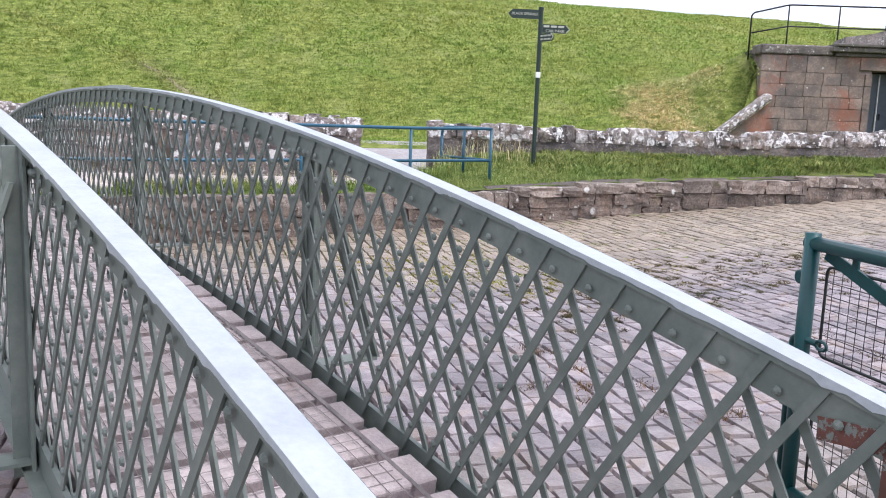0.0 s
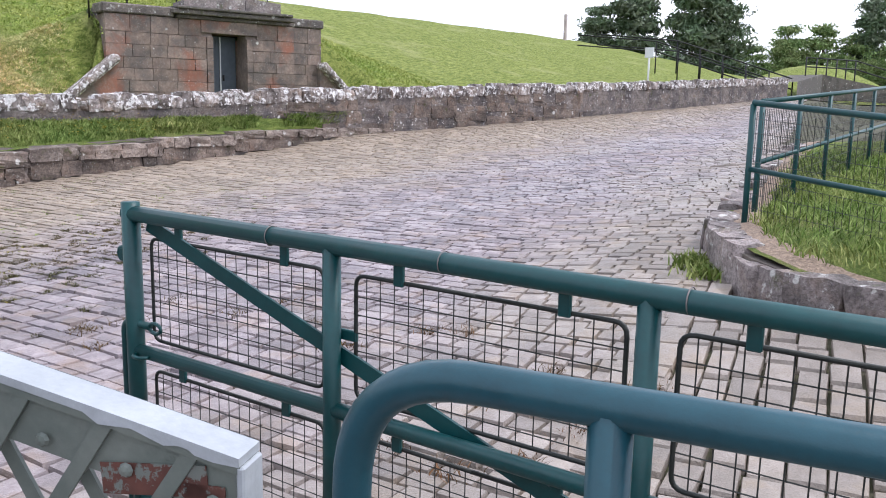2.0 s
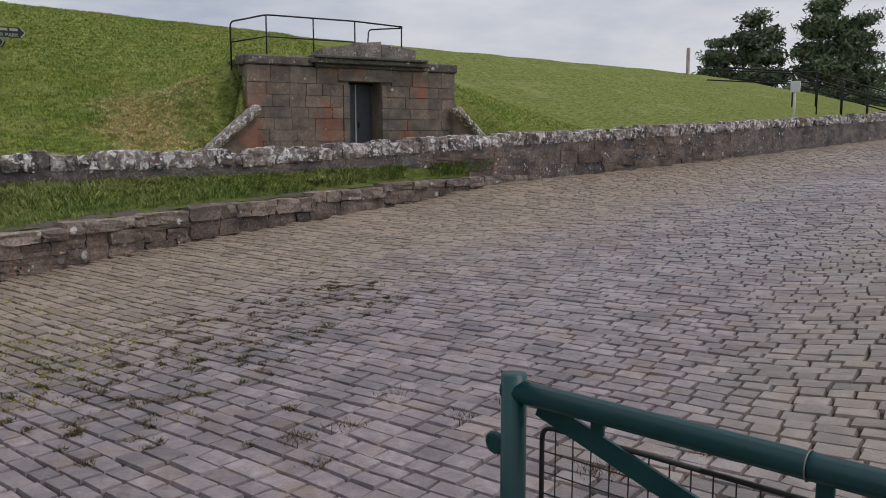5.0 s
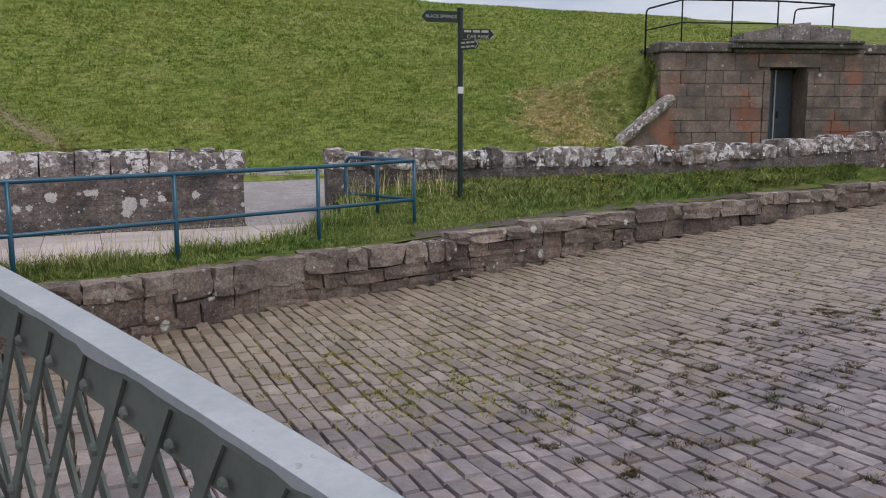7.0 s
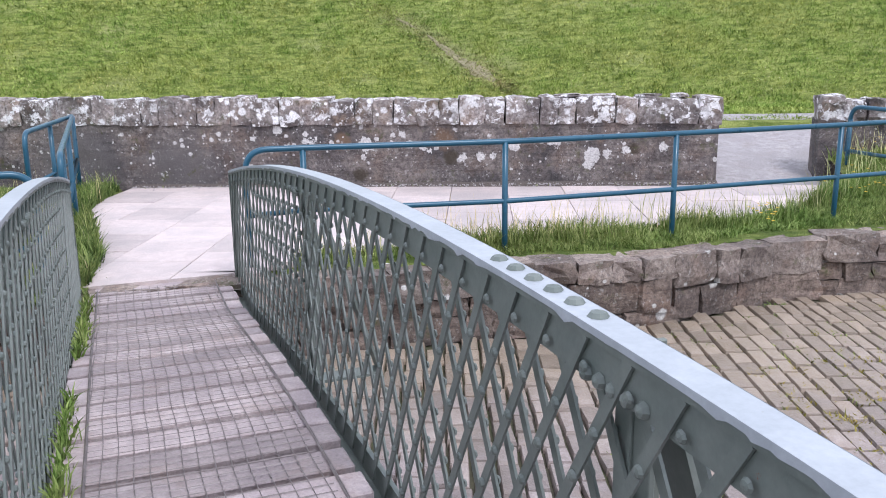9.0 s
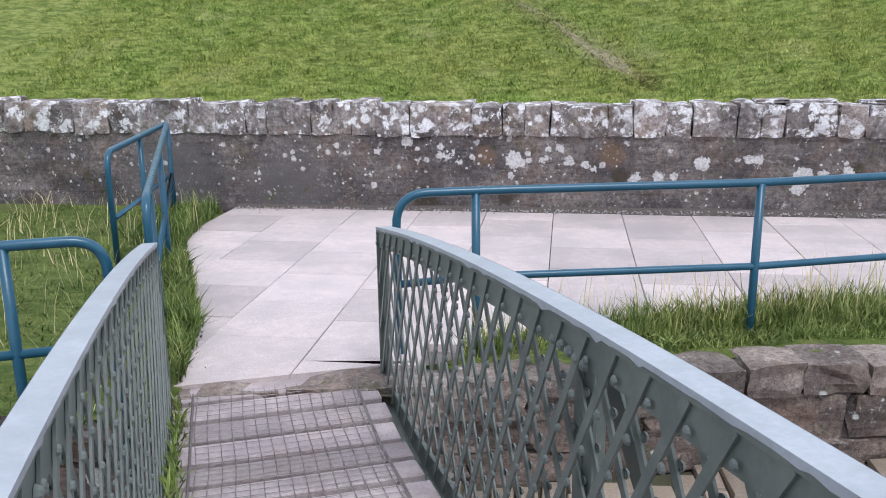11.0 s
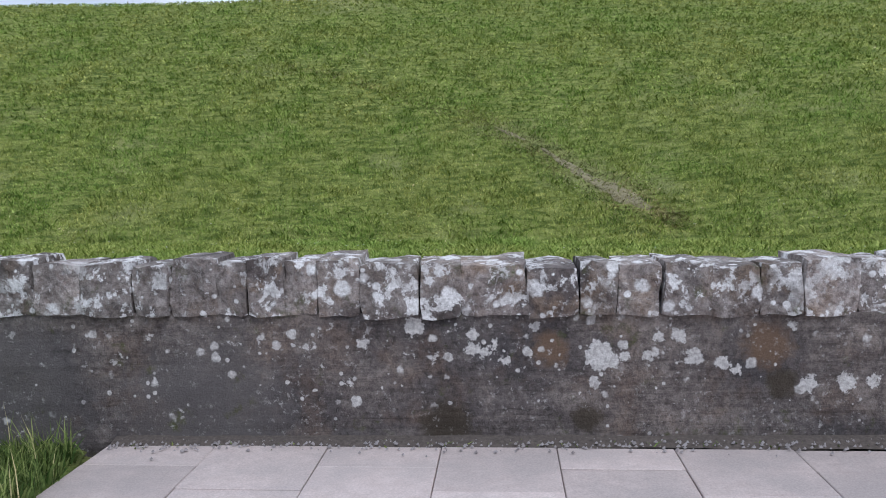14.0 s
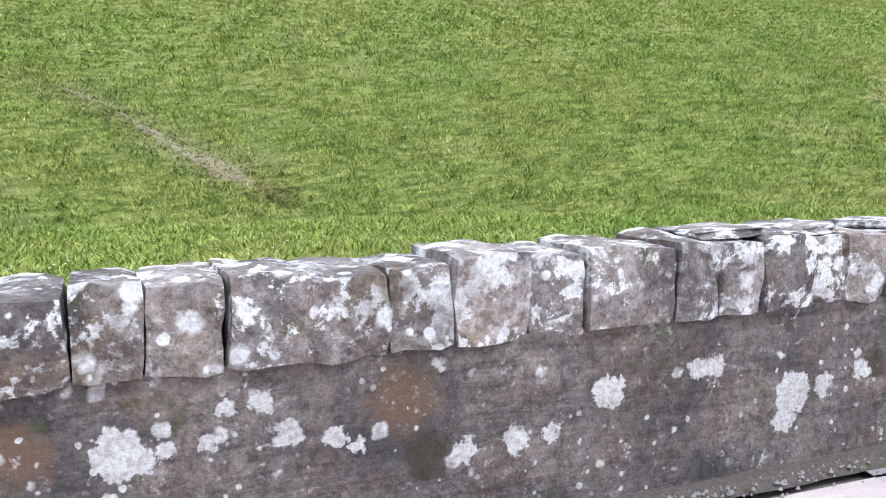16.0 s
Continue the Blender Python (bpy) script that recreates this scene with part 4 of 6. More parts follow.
# left of the landing
A1, A2 = (-3.02, 10.62), (-4.46, 14.07)
railing("blue-painted pipe railing edging the weedy bank", [rounded([(*A1, -0.2), (*A1, ZR), (*A2, ZR), (-4.05, 12.2, ZR), (-4.05, 12.2, 0.0)], 0.13, 8)],
        [[(A1[0] - 0.01, A1[1], ZL - 0.02), (*A2, ZL - 0.02), (-4.06, 12.25, ZL - 0.02)]],
        [(-3.16, 10.95, ZR, -0.2), (-3.74, 12.34, ZR, -0.2), (*A2, ZR, -0.1), (-4.25, 13.1, ZR, -0.1)], M_BLUE)
railing("blue-painted pipe railing beside the bridge end", [rounded([(-2.86, 9.92, -0.3), (-2.86, 9.92, ZR - 0.02), (-5.6, 8.7, ZR)], 0.14, 8)],
        [[(-2.86, 9.92, 0.36), (-5.6, 8.7, 0.37)]], [(-3.2, 9.77, ZR - 0.02, -0.2), (-4.6, 9.15, ZR, -0.2)], M_BLUE)
# near handrail beside the gate
ND = Vector((0.16, -0.987, 0))
N0 = Vector((1.615, 1.85, 0))
NZ = 0.617


def np_(d, z):
    q = N0 + ND * d
    return (q.x, q.y, z)


railing("blue-green pipe handrail curving down at its end", [rounded([np_(0, -0.55), np_(0, NZ), np_(4.2, NZ + 0.02)], 0.17, 10)], [[np_(0.02, 0.10), np_(4.2, 0.12)]],
        [(*np_(0.33, 0)[:2], NZ, -0.55), (*np_(1.6, 0)[:2], NZ, -0.55), (*np_(2.9, 0)[:2], NZ, -0.55)], M_TEAL, rad=0.0255)

# ---- the gate ----
gate = empty("field_gate", "dark green tubular steel gate with wire mesh panels", "gate")
GA = Vector((2.404, 3.43, 0))
GE = Vector((-0.014, -0.9999, 0))
GTOP, GMID, GBOT, GFLOOR = 0.585, 0.155, -0.33, -0.53


def gt(d, z, o=0.0):
    q = GA + GE * d + Vector((o, 0, 0))
    return (q.x, q.y, z)


BAY, NB = 0.835, 4
tube_part("top_rail", [gt(-0.02, GTOP), gt(BAY * NB, GTOP - 0.01)], 0.025, M_GREEN, gate)
tube_part("middle_rail", [gt(0, GMID), gt(BAY * NB, GMID)], 0.021, M_GREEN, gate)
tube_part("bottom_rail", [gt(0, GBOT), gt(BAY * NB, GBOT)], 0.021, M_GREEN, gate)
for k in range(NB + 1):
    tube_part("upright", [gt(BAY * k, GBOT - 0.03), gt(BAY * k, GTOP + (0.035 if k == 0 else -0.01))], 0.024 if k else 0.028, M_GREEN, gate)
bm = bmesh.new()
a, b = Vector(gt(0.05, GTOP - 0.03, 0.02)), Vector(gt(BAY * 3.2, GBOT + 0.03, 0.02))
strip(bm, [a, b], (b - a).cross(Vector((1, 0, 0))).normalized(), 0.022, Vector((1, 0, 0)), 0.008)
part("brace", bm, M_GREEN, gate)
for k in range(NB):
    for z0, z1 in ((GMID + 0.035, GTOP - 0.075), (GBOT + 0.04, GMID - 0.065)):
        d0, d1 = BAY * k + 0.055, BAY * (k + 1) - 0.055
        loop = rounded([gt((d0 + d1) / 2, z1, 0.03), gt(d1, z1, 0.03), gt(d1, z0, 0.03), gt(d0, z0, 0.03), gt(d0, z1, 0.03), gt((d0 + d1) / 2, z1, 0.03)], 0.03, 4)
        panel = tube_part("mesh_panel", loop, 0.0055, M_WIRE, gate, 6)
        bm = bmesh.new()
        d = d0 + 0.035
        while d < d1 - 0.01:
            tube(bm, [gt(d, z0, 0.03), gt(d, z1, 0.03)], 0.0017, 4, False)
            d += 0.044
        z = z0 + 0.03
        while z < z1 - 0.01:
            tube(bm, [gt(d0, z, 0.03), gt(d1, z, 0.03)], 0.0017, 4, False)
            z += 0.047
        tagged(part("wire_mesh", bm, M_WIRE, panel), kind="stuff")
        for dd in (d0 + 0.14, d1 - 0.14):
            bm = bmesh.new()
            box(bm, 0.012, 0.03, 0.075, None, gt(dd, z1 + 0.028, 0.026), 0.003)
            part("clip", bm, M_GREEN, gate)
    bm = bmesh.new()
    box(bm, 0.012, 0.12, 0.028, None, gt(BAY * (k + 1), (GMID + GTOP) / 2 - 0.02, 0.03), 0.003)
    part("clip", bm, M_GREEN, gate)
tube_part("drop_bolt", rounded([gt(0.075, GMID + 0.085, 0.0), gt(-0.055, GMID + 0.085, 0.0), gt(-0.055, GFLOOR - 0.02, 0.0)], 0.035, 5), 0.012, M_GREEN, gate)
bm = bmesh.new()
loop = [gt(0.10 + 0.028 * math.cos(2 * math.pi * k / 12), GMID + 0.083 + 0.016 * math.sin(2 * math.pi * k / 12), 0.0) for k in range(13)]
tube(bm, loop, 0.006, 6)
part("bolt_eye", bm, M_GREEN, gate)
bm = bmesh.new()
box(bm, 0.012, 0.05, 0.045, None, gt(-0.045, GTOP - 0.13), 0.008)
part("latch_lug", bm, M_GREEN, gate)
lug = [gt(-0.050 + 0.020 * math.cos(2 * math.pi * k / 12), GTOP - 0.13 + 0.020 * math.sin(2 * math.pi * k / 12)) for k in range(13)]
tube_part("latch_eye", lug, 0.007, M_GREEN, gate, 6)
for z in (-0.02, -0.28):
    bm = bmesh.new()
    box(bm, 0.03, 0.10, 0.014, None, gt(-0.03, z), 0.004)
    part("bolt_collar", bm, M_GREEN, gate)
tube_part("bolt_staple", [gt(0.06 + 0.03 * math.cos(math.pi * k / 8), GMID - 0.005, -0.02 - 0.025 * math.sin(math.pi * k / 8)) for k in range(9)], 0.006, M_GREEN, gate, 6)
for d in (0.62, 1.18, 1.75, 2.3):
    ring = [gt(d, GTOP - 0.002 + 0.0265 * math.sin(2 * math.pi * k / 12), 0.0265 * math.cos(2 * math.pi * k / 12)) for k in range(13)]
    tube_part("wire_tie", ring, 0.0016, M_NET, gate, 4)
tube_part("hanging_post", [gt(BAY * NB + 0.08, GFLOOR - 0.1), gt(BAY * NB + 0.08, GTOP + 0.1)], 0.045, M_GREEN, gate)


# ---- signpost on the verge ----
def letters(text, size, parent, m, mat=None):
    cu = bpy.data.curves.new("lettering", 'FONT')
    cu.body = text
    cu.size = size
    cu.extrude = 0.002
    cu.align_x, cu.align_y = 'CENTER', 'CENTER'
    tmp = bpy.data.objects.new("lettering", cu)
    scene.collection.objects.link(tmp)
    me = bpy.data.meshes.new_from_object(tmp.evaluated_get(bpy.context.evaluated_depsgraph_get()))
    bpy.data.objects.remove(tmp)
    me.materials.clear()
    me.materials.append(mat or M_LETTER)
    return data_part("lettering", me, parent, m)


SX, SY = 5.01, 13.32
sign = empty("fingerpost", "dark green cast-iron fingerpost with cream lettering on the verge", "signpost")
bm = bmesh.new()
tube(bm, [(SX, SY, 0.25), (SX, SY, 2.66)], 0.034, 12)
tube(bm, [(SX, SY, 2.64), (SX, SY, 2.685)], 0.042, 12)
part("post", bm, M_SIGN, sign, smooth=False)
bm = bmesh.new()
box(bm, 0.075, 0.02, 0.085, None, (SX - 0.01, SY - 0.032, 1.685), 0.004)
part("way_mark", bm, M_WHITE, sign, "small pale waymark disc")


def finger(length, z, h, yaw, lines):
    """A pointing arm, built along +x from the post."""
    bm = bmesh.new()
    out = [(0.0, -h / 2), (length - h * 0.5, -h / 2), (length, 0), (length - h * 0.5, h / 2), (0.0, h / 2)]
    fr = [bm.verts.new((x, -0.012, y)) for x, y in out]
    bk = [bm.verts.new((x, 0.012, y)) for x, y in out]
    bm.faces.new(fr)
    bm.faces.new(bk[::-1])
    for k in range(5):
        bm.faces.new((fr[k], fr[(k + 1) % 5], bk[(k + 1) % 5], bk[k]))
    arm = part("arm", bm, M_SIGN, sign)
    arm.matrix_basis = pose(SX, SY, z, 0, 0, yaw)
    bm = bmesh.new()
    for sgn in (1, -1):
        c = Vector((length - h * 0.27, -0.0135, sgn * h * 0.22))
        box(bm, 0.012, 0.003, h * 0.62, Matrix.Translation(c) @ pose(0, 0, 0, 0, -sgn * 45, 0))
    part("chevron", bm, M_LETTER, arm)
    for text, size, dz in lines:
        flip = abs(yaw) > 90
        cx = length * 0.5
        if text:
            letters(text, size, arm, Matrix.Translation((cx, 0.0145 if flip else -0.0145, dz)) @ pose(0, 0, 0, 90, 0, 180 if flip else 0))
        else:
            for q in range(3):
                bm = bmesh.new()
                box(bm, length * 0.2, 0.003, size * 0.6, None, (length * (0.2 + 0.25 * q), 0.0145 if flip else -0.0145, dz))
                part("lettering_bar", bm, M_LETTER, arm)


finger(0.50, 2.575, 0.135, 172, [("BLACK SPRINGS", 0.056, 0.0)])
finger(0.45, 2.375, 0.125, -10, [("", 0.05, 0.033), ("CAR PARK", 0.062, -0.034)])
finger(0.32, 2.235, 0.12, -70, [("", 0.04, 0.025), ("", 0.04, -0.025)])

# ---- the valve house in the dam ----
HU = Vector((0.9616, -0.2745, 0))
HV = Vector((0.2745, 0.9616, 0))
H0 = Vector((13.51, 20.17, 0))
HYAW = math.degrees(math.atan2(HU.y, HU.x))
HM = Matrix.Translation(H0) @ pose(0, 0, 0, 0, 0, HYAW)
house = empty("valve_house", "low red sandstone valve house set into the grass dam", "stone hut")
for u0, u1, z0, z1, v0 in ((0.06, 2.78, 0.3, 2.9, 0.30), (3.74, 5.19, 0.3, 2.9, 0.30), (2.78, 3.74, 2.58, 2.9, 0.30), (5.19, 6.07, 0.3, 2.9, 0.42)):
    bm = bmesh.new()
    box(bm, u1 - u0, 0.5, z1 - z0, HM, ((u0 + u1) / 2, v0, (z0 + z1) / 2))
    part("front_core", bm, M_HUTJOINT, house)
for u in (0.3, 5.83):
    bm = bmesh.new()
    box(bm, 0.46, 3.4, 2.6, HM, (u, 2.25, 1.6))
    part("side_wall", bm, M_HUT, house)
bm = bmesh.new()
box(bm, 6.0, 3.6, 0.2, HM, (3.06, 2.35, 2.985))
part("roof_slab", bm, M_HUTCAP, house)
# ashlar blocks of the front
rng = random.Random(5)
zc = [0.42, 0.72, 1.02, 1.30, 1.60, 1.88, 2.18, 2.48, 2.90]


def ashlar(u0, u1, z0, z1, v=0.0, dep=0.16):
    bm = bmesh.new()
    box(bm, u1 - u0 - 0.009, dep, z1 - z0 - 0.009, None, (0, 0, 0), 0.005)
    for w in bm.verts:
        w.co.y += rng.uniform(-0.006, 0.006)
    ob = part("block", bm, M_HUT, house)
    ob.matrix_basis = HM @ pose((u0 + u1) / 2, v + dep / 2 - rng.uniform(0, 0.012), (z0 + z1) / 2)


for k, (z0, z1) in enumerate(zip(zc, zc[1:])):
    for a, b in ((0.0, 2.60), (3.92, 5.20)) if k < 7 else ((0.0, 2.45), (4.05, 5.20)):
        u = a
        while u < b - 0.05:
            w = min(rng.uniform(0.38, 0.75), b - u)
            if b - u - w < 0.22:
                w = b - u
            ashlar(u, u + w, z0, z1)
            u += w
    u = 5.20
    for w in (0.48, 0.45) if k % 2 else (0.40, 0.53):
        ashlar(u, u + w, z0, z1, 0.10)
        u += w
    if k < 7:
        ashlar(2.60, 2.78, z0, z1, -0.02, 1.0)
        ashlar(3.74, 3.92, z0, z1, -0.02, 1.0)
ashlar(2.45, 4.05, 2.575, 2.90, -0.03, 1.0)
for u0, u1, v in ((-0.06, 1.75, -0.05), (5.0, 6.2, 0.05)):
    bm = bmesh.new()
    box(bm, u1 - u0, 0.75, 0.24, None, (0, 0, 0), 0.03)
    ob = part("parapet_slab", bm, M_PARAPET, house)
    ob.matrix_basis = HM @ pose((u0 + u1) / 2, v + 0.375, 3.03)
for u0, u1, z0, z1, v in ((1.80, 4.95, 2.90, 3.00, -0.10), (1.64, 5.10, 3.00, 3.12, -0.24), (1.72, 5.02, 3.12, 3.20, -0.30)):
    bm = bmesh.new()
    box(bm, u1 - u0, 0.8, z1 - z0 - 0.003, None, (0, 0, 0), 0.02)
    ob = part("cornice", bm, M_HUTCAP, house)
    ob.matrix_basis = HM @ pose((u0 + u1) / 2, v + 0.4, (z0 + z1) / 2)
for u0, u1, za, zb in ((1.95, 2.85, 3.36, 3.50), (2.85, 3.65, 3.54, 3.62), (3.65, 4.70, 3.54, 3.46)):
    bm = bmesh.new()
    fr = [bm.verts.new((u, -0.18, z)) for u, z in ((u0, 3.2), (u1 - 0.012, 3.2), (u1 - 0.012, zb), (u0, za))]
    bk = [bm.verts.new((u, 0.55, z)) for u, z in ((u0, 3.2), (u1 - 0.012, 3.2), (u1 - 0.012, zb - 0.05), (u0, za - 0.05))]
    bm.faces.new(fr)
    bm.faces.new(bk[::-1])
    for q in range(4):
        bm.faces.new((fr[q], fr[(q + 1) % 4], bk[(q + 1) % 4], bk[q]))
    ob = part("pediment_block", bm, M_KERB, house, "weathered pale grey stone")
    ob.matrix_basis = HM.copy()
bm = bmesh.new()
for u0, u1 in ((2.8, 3.24), (3.26, 3.72)):
    box(bm, u1 - u0, 0.05, 1.98, HM, ((u0 + u1) / 2, 0.66, 1.56), 0.006)
for z in (0.9, 1.4, 1.9, 2.35):
    box(bm, 0.9, 0.02, 0.04, HM, (3.26, 0.625, z))
hdoor = part("door", bm, M_DOOR, house, "slate-blue plank double door, closed")
bm = bmesh.new()
box(bm, 0.03, 0.03, 1.95, HM, (3.25, 0.61, 1.56))
part("cover_strip", bm, M_WHITE, hdoor)
bm = bmesh.new()
box(bm, 0.05, 0.05, 0.16, HM, (3.34, 0.615, 1.45), 0.01)
part("handle", bm, M_IRON, hdoor)
for side, u0, z0, u1, z1 in (("l", 0.22, 1.86, -1.25, 0.62), ("r", 5.98, 1.92, 7.25, 0.75)):
    bm = bmesh.new()
    pts = [Vector((u0, 0.02, z0)), Vector((u1, -0.25, z1))]
    d = (pts[1] - pts[0])
    ang = math.degrees(math.atan2(-d.z, d.x))
    vs = box(bm, d.length, 0.44, 0.22, None, (0, 0, 0), 0.06)
    ob = part("wing_coping", bm, M_COPE, house, "pale lichened coping slab sloping down")
    ob.matrix_basis = HM @ Matrix.Translation((pts[0] + pts[1]) / 2) @ pose(0, 0, 0, 0, ang, 0)
    bm = bmesh.new()
    q = [(u0, 0.3), (u0, z0 - 0.1), (u1, z1 - 0.1), (u1, 0.3)]
    fr = [bm.verts.new((u, -0.08, z)) for u, z in q]
    bk = [bm.verts.new((u, 0.25, z)) for u, z in q]
    bm.faces.new(fr)
    bm.faces.new(bk[::-1])
    for k in range(4):
        bm.faces.new((fr[k], fr[(k + 1) % 4], bk[(k + 1) % 4], bk[k]))
    ob = part("wing_wall", bm, M_HUT, house)
    ob.matrix_basis = HM.copy()


def hp(u, v, z):
    return HM @ Vector((u, v, z))


rail = empty("guard_railing", "thin dark iron guard railing above the valve house", "railing")
tube_part("top_rail", rounded([hp(-0.12, 0.75, 2.8), hp(-0.12, 0.75, 3.98), hp(0.95, 1.1, 4.27), hp(3.5, 1.1, 4.28), hp(4.75, 0.65, 4.16)], 0.12, 5), 0.022, M_IRON, rail, 8)
tube_part("lower_rail", [hp(-0.12, 0.75, 3.48), hp(0.95, 1.1, 3.72), hp(3.5, 1.1, 3.72)], 0.018, M_IRON, rail, 8)
tube_part("end_loop", rounded([hp(4.75, 0.65, 4.13), hp(3.70, 0.65, 4.02), hp(3.66, 0.65, 3.6)], 0.1, 4), 0.02, M_IRON, rail, 8)
for u, v, z in ((0.95, 1.1, 4.27), (2.27, 1.1, 4.28), (3.5, 1.1, 4.27), (4.72, 0.65, 4.15)):
    tube_part("post", [hp(u, v, 2.9), hp(u, v, z)], 0.02, M_IRON, rail, 8)

# ---- the fenced island ----
def kerb_y(x):
    return along(KERB[::-1], x)


def isl_z(x, y=None):
    """Height of the island's rim, dropping away towards the gate."""
    y = kerb_y(x) if y is None else y
    return 0.03 + 0.045 * max(0.0, x - 8.0) - 0.16 * smooth01((3.0 - y) / 1.6)


def on_kerb(q):
    q = min(max(q, 0.0), len(KERB) - 1.001)
    k, f = int(q), q - int(q)
    (ax, ay), (bx, by) = KERB[k], KERB[k + 1]
    return ax + (bx - ax) * f, ay + (by - ay) * f


def behind_kerb(q, d):
    """A place d metres behind the kerb's face, q counting along the kerb's corners."""
    (ax, ay), (bx, by), (x, y) = on_kerb(q - 0.6), on_kerb(q + 0.6), on_kerb(q)
    ll = math.hypot(bx - ax, by - ay)
    return x - (by - ay) / ll * d, y + (bx - ax) / ll * d, isl_z(x, y)


iv, ifc, lv, lf = [], [], [], []
for q in steps(0, len(KERB) - 1.001, 60):
    for d, h in ((0.10, -0.012), (0.4, 0.015), (0.7, 0.03)):
        x, y, z = behind_kerb(q, d)
        iv.append((x, y, z + h))
    iv.append((max(x + 1.5, 18), min(y - 1.0, 1.0 - 0.5 * q), z + 0.22))
    w = 0.34 + 0.10 * n2(q, 0, 2.0, 5.0)
    for d, h in ((0.11, -0.016), (0.24, 0.012), (w, 0.026), (w + 0.10, 0.006)):
        x, y, z = behind_kerb(q, d)
        lv.append((x, y, z + h))
for k in range(60):
    ifc += [(4 * k + j, 4 * k + j + 1, 4 * k + 5 + j, 4 * k + 4 + j) for j in range(3)]
    lf += [(4 * k + j, 4 * k + 1 + j, 4 * k + 5 + j, 4 * k + 4 + j) for j in range(3)]
tagged(soup("ground_island", iv, ifc, M_ROUGHG), "raised grass island inside the green mesh fence", "ground", kind="structure")
tagged(soup("ground_litter", lv, lf, M_LITTER), "dry brown soil and leaf litter behind the kerb", "ground", kind="structure")
kerb_wall = rough_slab("kerb", [(x + 0.05, y - 0.05) for x, y in KERB], lambda x: chan_z(x, kerb_y(x)) - 0.3, lambda x: isl_z(x) - 0.05, 0.12, M_MORTAR, "curved kerb wall of rough stones round the island", seed=3.0)


def mesh_fence(pts, label, pitch=1.25):
    """A pipe fence with two rails, posts and welded mesh along a plan line."""
    f = empty("mesh_fence", label, "fence", "green mesh fences")
    tp = [(x, y, isl_z(x, y) + 0.95) for x, y in pts]
    mp = [(x, y, isl_z(x, y) + 0.44) for x, y in pts]
    tube_part("top_rail", rounded(tp, 0.1, 4), 0.024, M_GREEN, f)
    tube_part("middle_rail", rounded(mp, 0.1, 4), 0.021, M_GREEN, f)
    for a, b in zip(pts, pts[1:]):
        A, B = Vector((*a, 0)), Vector((*b, 0))
        m = max(1, round((B - A).length / pitch))
        for k in range(m + (b == pts[-1])):
            p = A.lerp(B, k / m)
            tube_part("post", [(p.x, p.y, isl_z(p.x, p.y) - 0.2), (p.x, p.y, isl_z(p.x, p.y) + 0.94)], 0.024, M_GREEN, f)
        for lo, hi in ((0.03, 0.36), (0.50, 0.88)):
            bm = bmesh.new()
            L = (B - A).length
            q = 0.04
            while q < L:
                p = A.lerp(B, q / L)
                tube(bm, [(p.x, p.y, isl_z(p.x, p.y) + lo), (p.x, p.y, isl_z(p.x, p.y) + hi)], 0.0025, 3, False)
                q += 0.055
            z = lo
            while z < hi + 0.01:
                tube(bm, [(A.x, A.y, isl_z(A.x, A.y) + z), (B.x, B.y, isl_z(B.x, B.y) + z)], 0.0025, 3, False)
                z += 0.11
            tagged(part("wire_mesh", bm, M_WIRE, f), kind="stuff")


mesh_fence([(7.66, 3.04), (6.95, 1.2), (6.75, -1.5)], "dark green pipe and mesh fence beside the kerb", 2.2)
mesh_fence([(8.3, 3.14), (15.6, 2.98)], "dark green pipe and mesh fence along the channel edge")

# ---- far end of the dam ----
post = empty("timber_post", "plain grey timber post on the dam crest", "post")
bm = bmesh.new()
box(bm, 0.20, 0.20, 2.0, None, (57.6, 30.4, 6.3), 0.02)
part("shaft", bm, M_PLANK, post)
board = empty("notice_board", "small white notice on a slim post", "notice")
tube_part("post", [(30.6, 13.1, 1.2), (30.6, 13.1, 2.95)], 0.035, M_WHITE, board, 8)
bm = bmesh.new()
box(bm, 0.06, 0.32, 0.36, None, (30.55, 13.08, 2.80), 0.01)
part("plate", bm, M_WHITE, board)
stair = empty("stair_railing", "thin grey stair railing descending the dam end", "railing")
for dy in (0.0, 1.1):
    for dz in (0.0, -0.5):
        tube_part("rail", [(40.5, 20.9 - dy, 4.35 + dz), (43.2, 17.8 - dy, 4.15 + dz), (45.0, 12.6 - dy, 2.35 + dz)], 0.035, M_IRON, stair, 6)
    for q in range(6):
        f = q / 5
        x, y, z = 43.2 + 1.8 * f, 17.8 - 5.2 * f - dy, 4.15 - 1.8 * f
        tube_part("post", [(x, y, z - 1.6), (x, y, z)], 0.035, M_IRON, stair, 6)
rail2 = empty("guard_railing", "thin grey guard railing along the far mound", "railing")
for dz in (0.0, -0.5):
    tube_part("rail", [(52, 12.5, 3.75 + dz), (58, 11.0, 3.85 + dz), (60, 8.8, 3.1 + dz)], 0.04, M_IRON, rail2, 6)
for q in range(6):
    tube_part("post", [(52 + 1.2 * q, 12.5 - 0.3 * q, 2.2), (52 + 1.2 * q, 12.5 - 0.3 * q, 3.8)], 0.04, M_IRON, rail2, 6)
bm = bmesh.new()
q = [(39.0, 9.9, 0.5), (54.0, 12.0, 0.5), (61.0, 8.2, 0.5), (39.0, 9.9, 2.05), (54.0, 12.0, 2.9), (61.0, 8.2, 2.0)]
vs = [bm.verts.new(p) for p in q]
bm.faces.new((vs[0], vs[1], vs[4], vs[3]))
bm.faces.new((vs[1], vs[2], vs[5], vs[4]))
bk = [bm.verts.new((p[0] + 1, p[1] + 2, p[2])) for p in q[3:]]
bm.faces.new((vs[3], vs[4], bk[1], bk[0]))
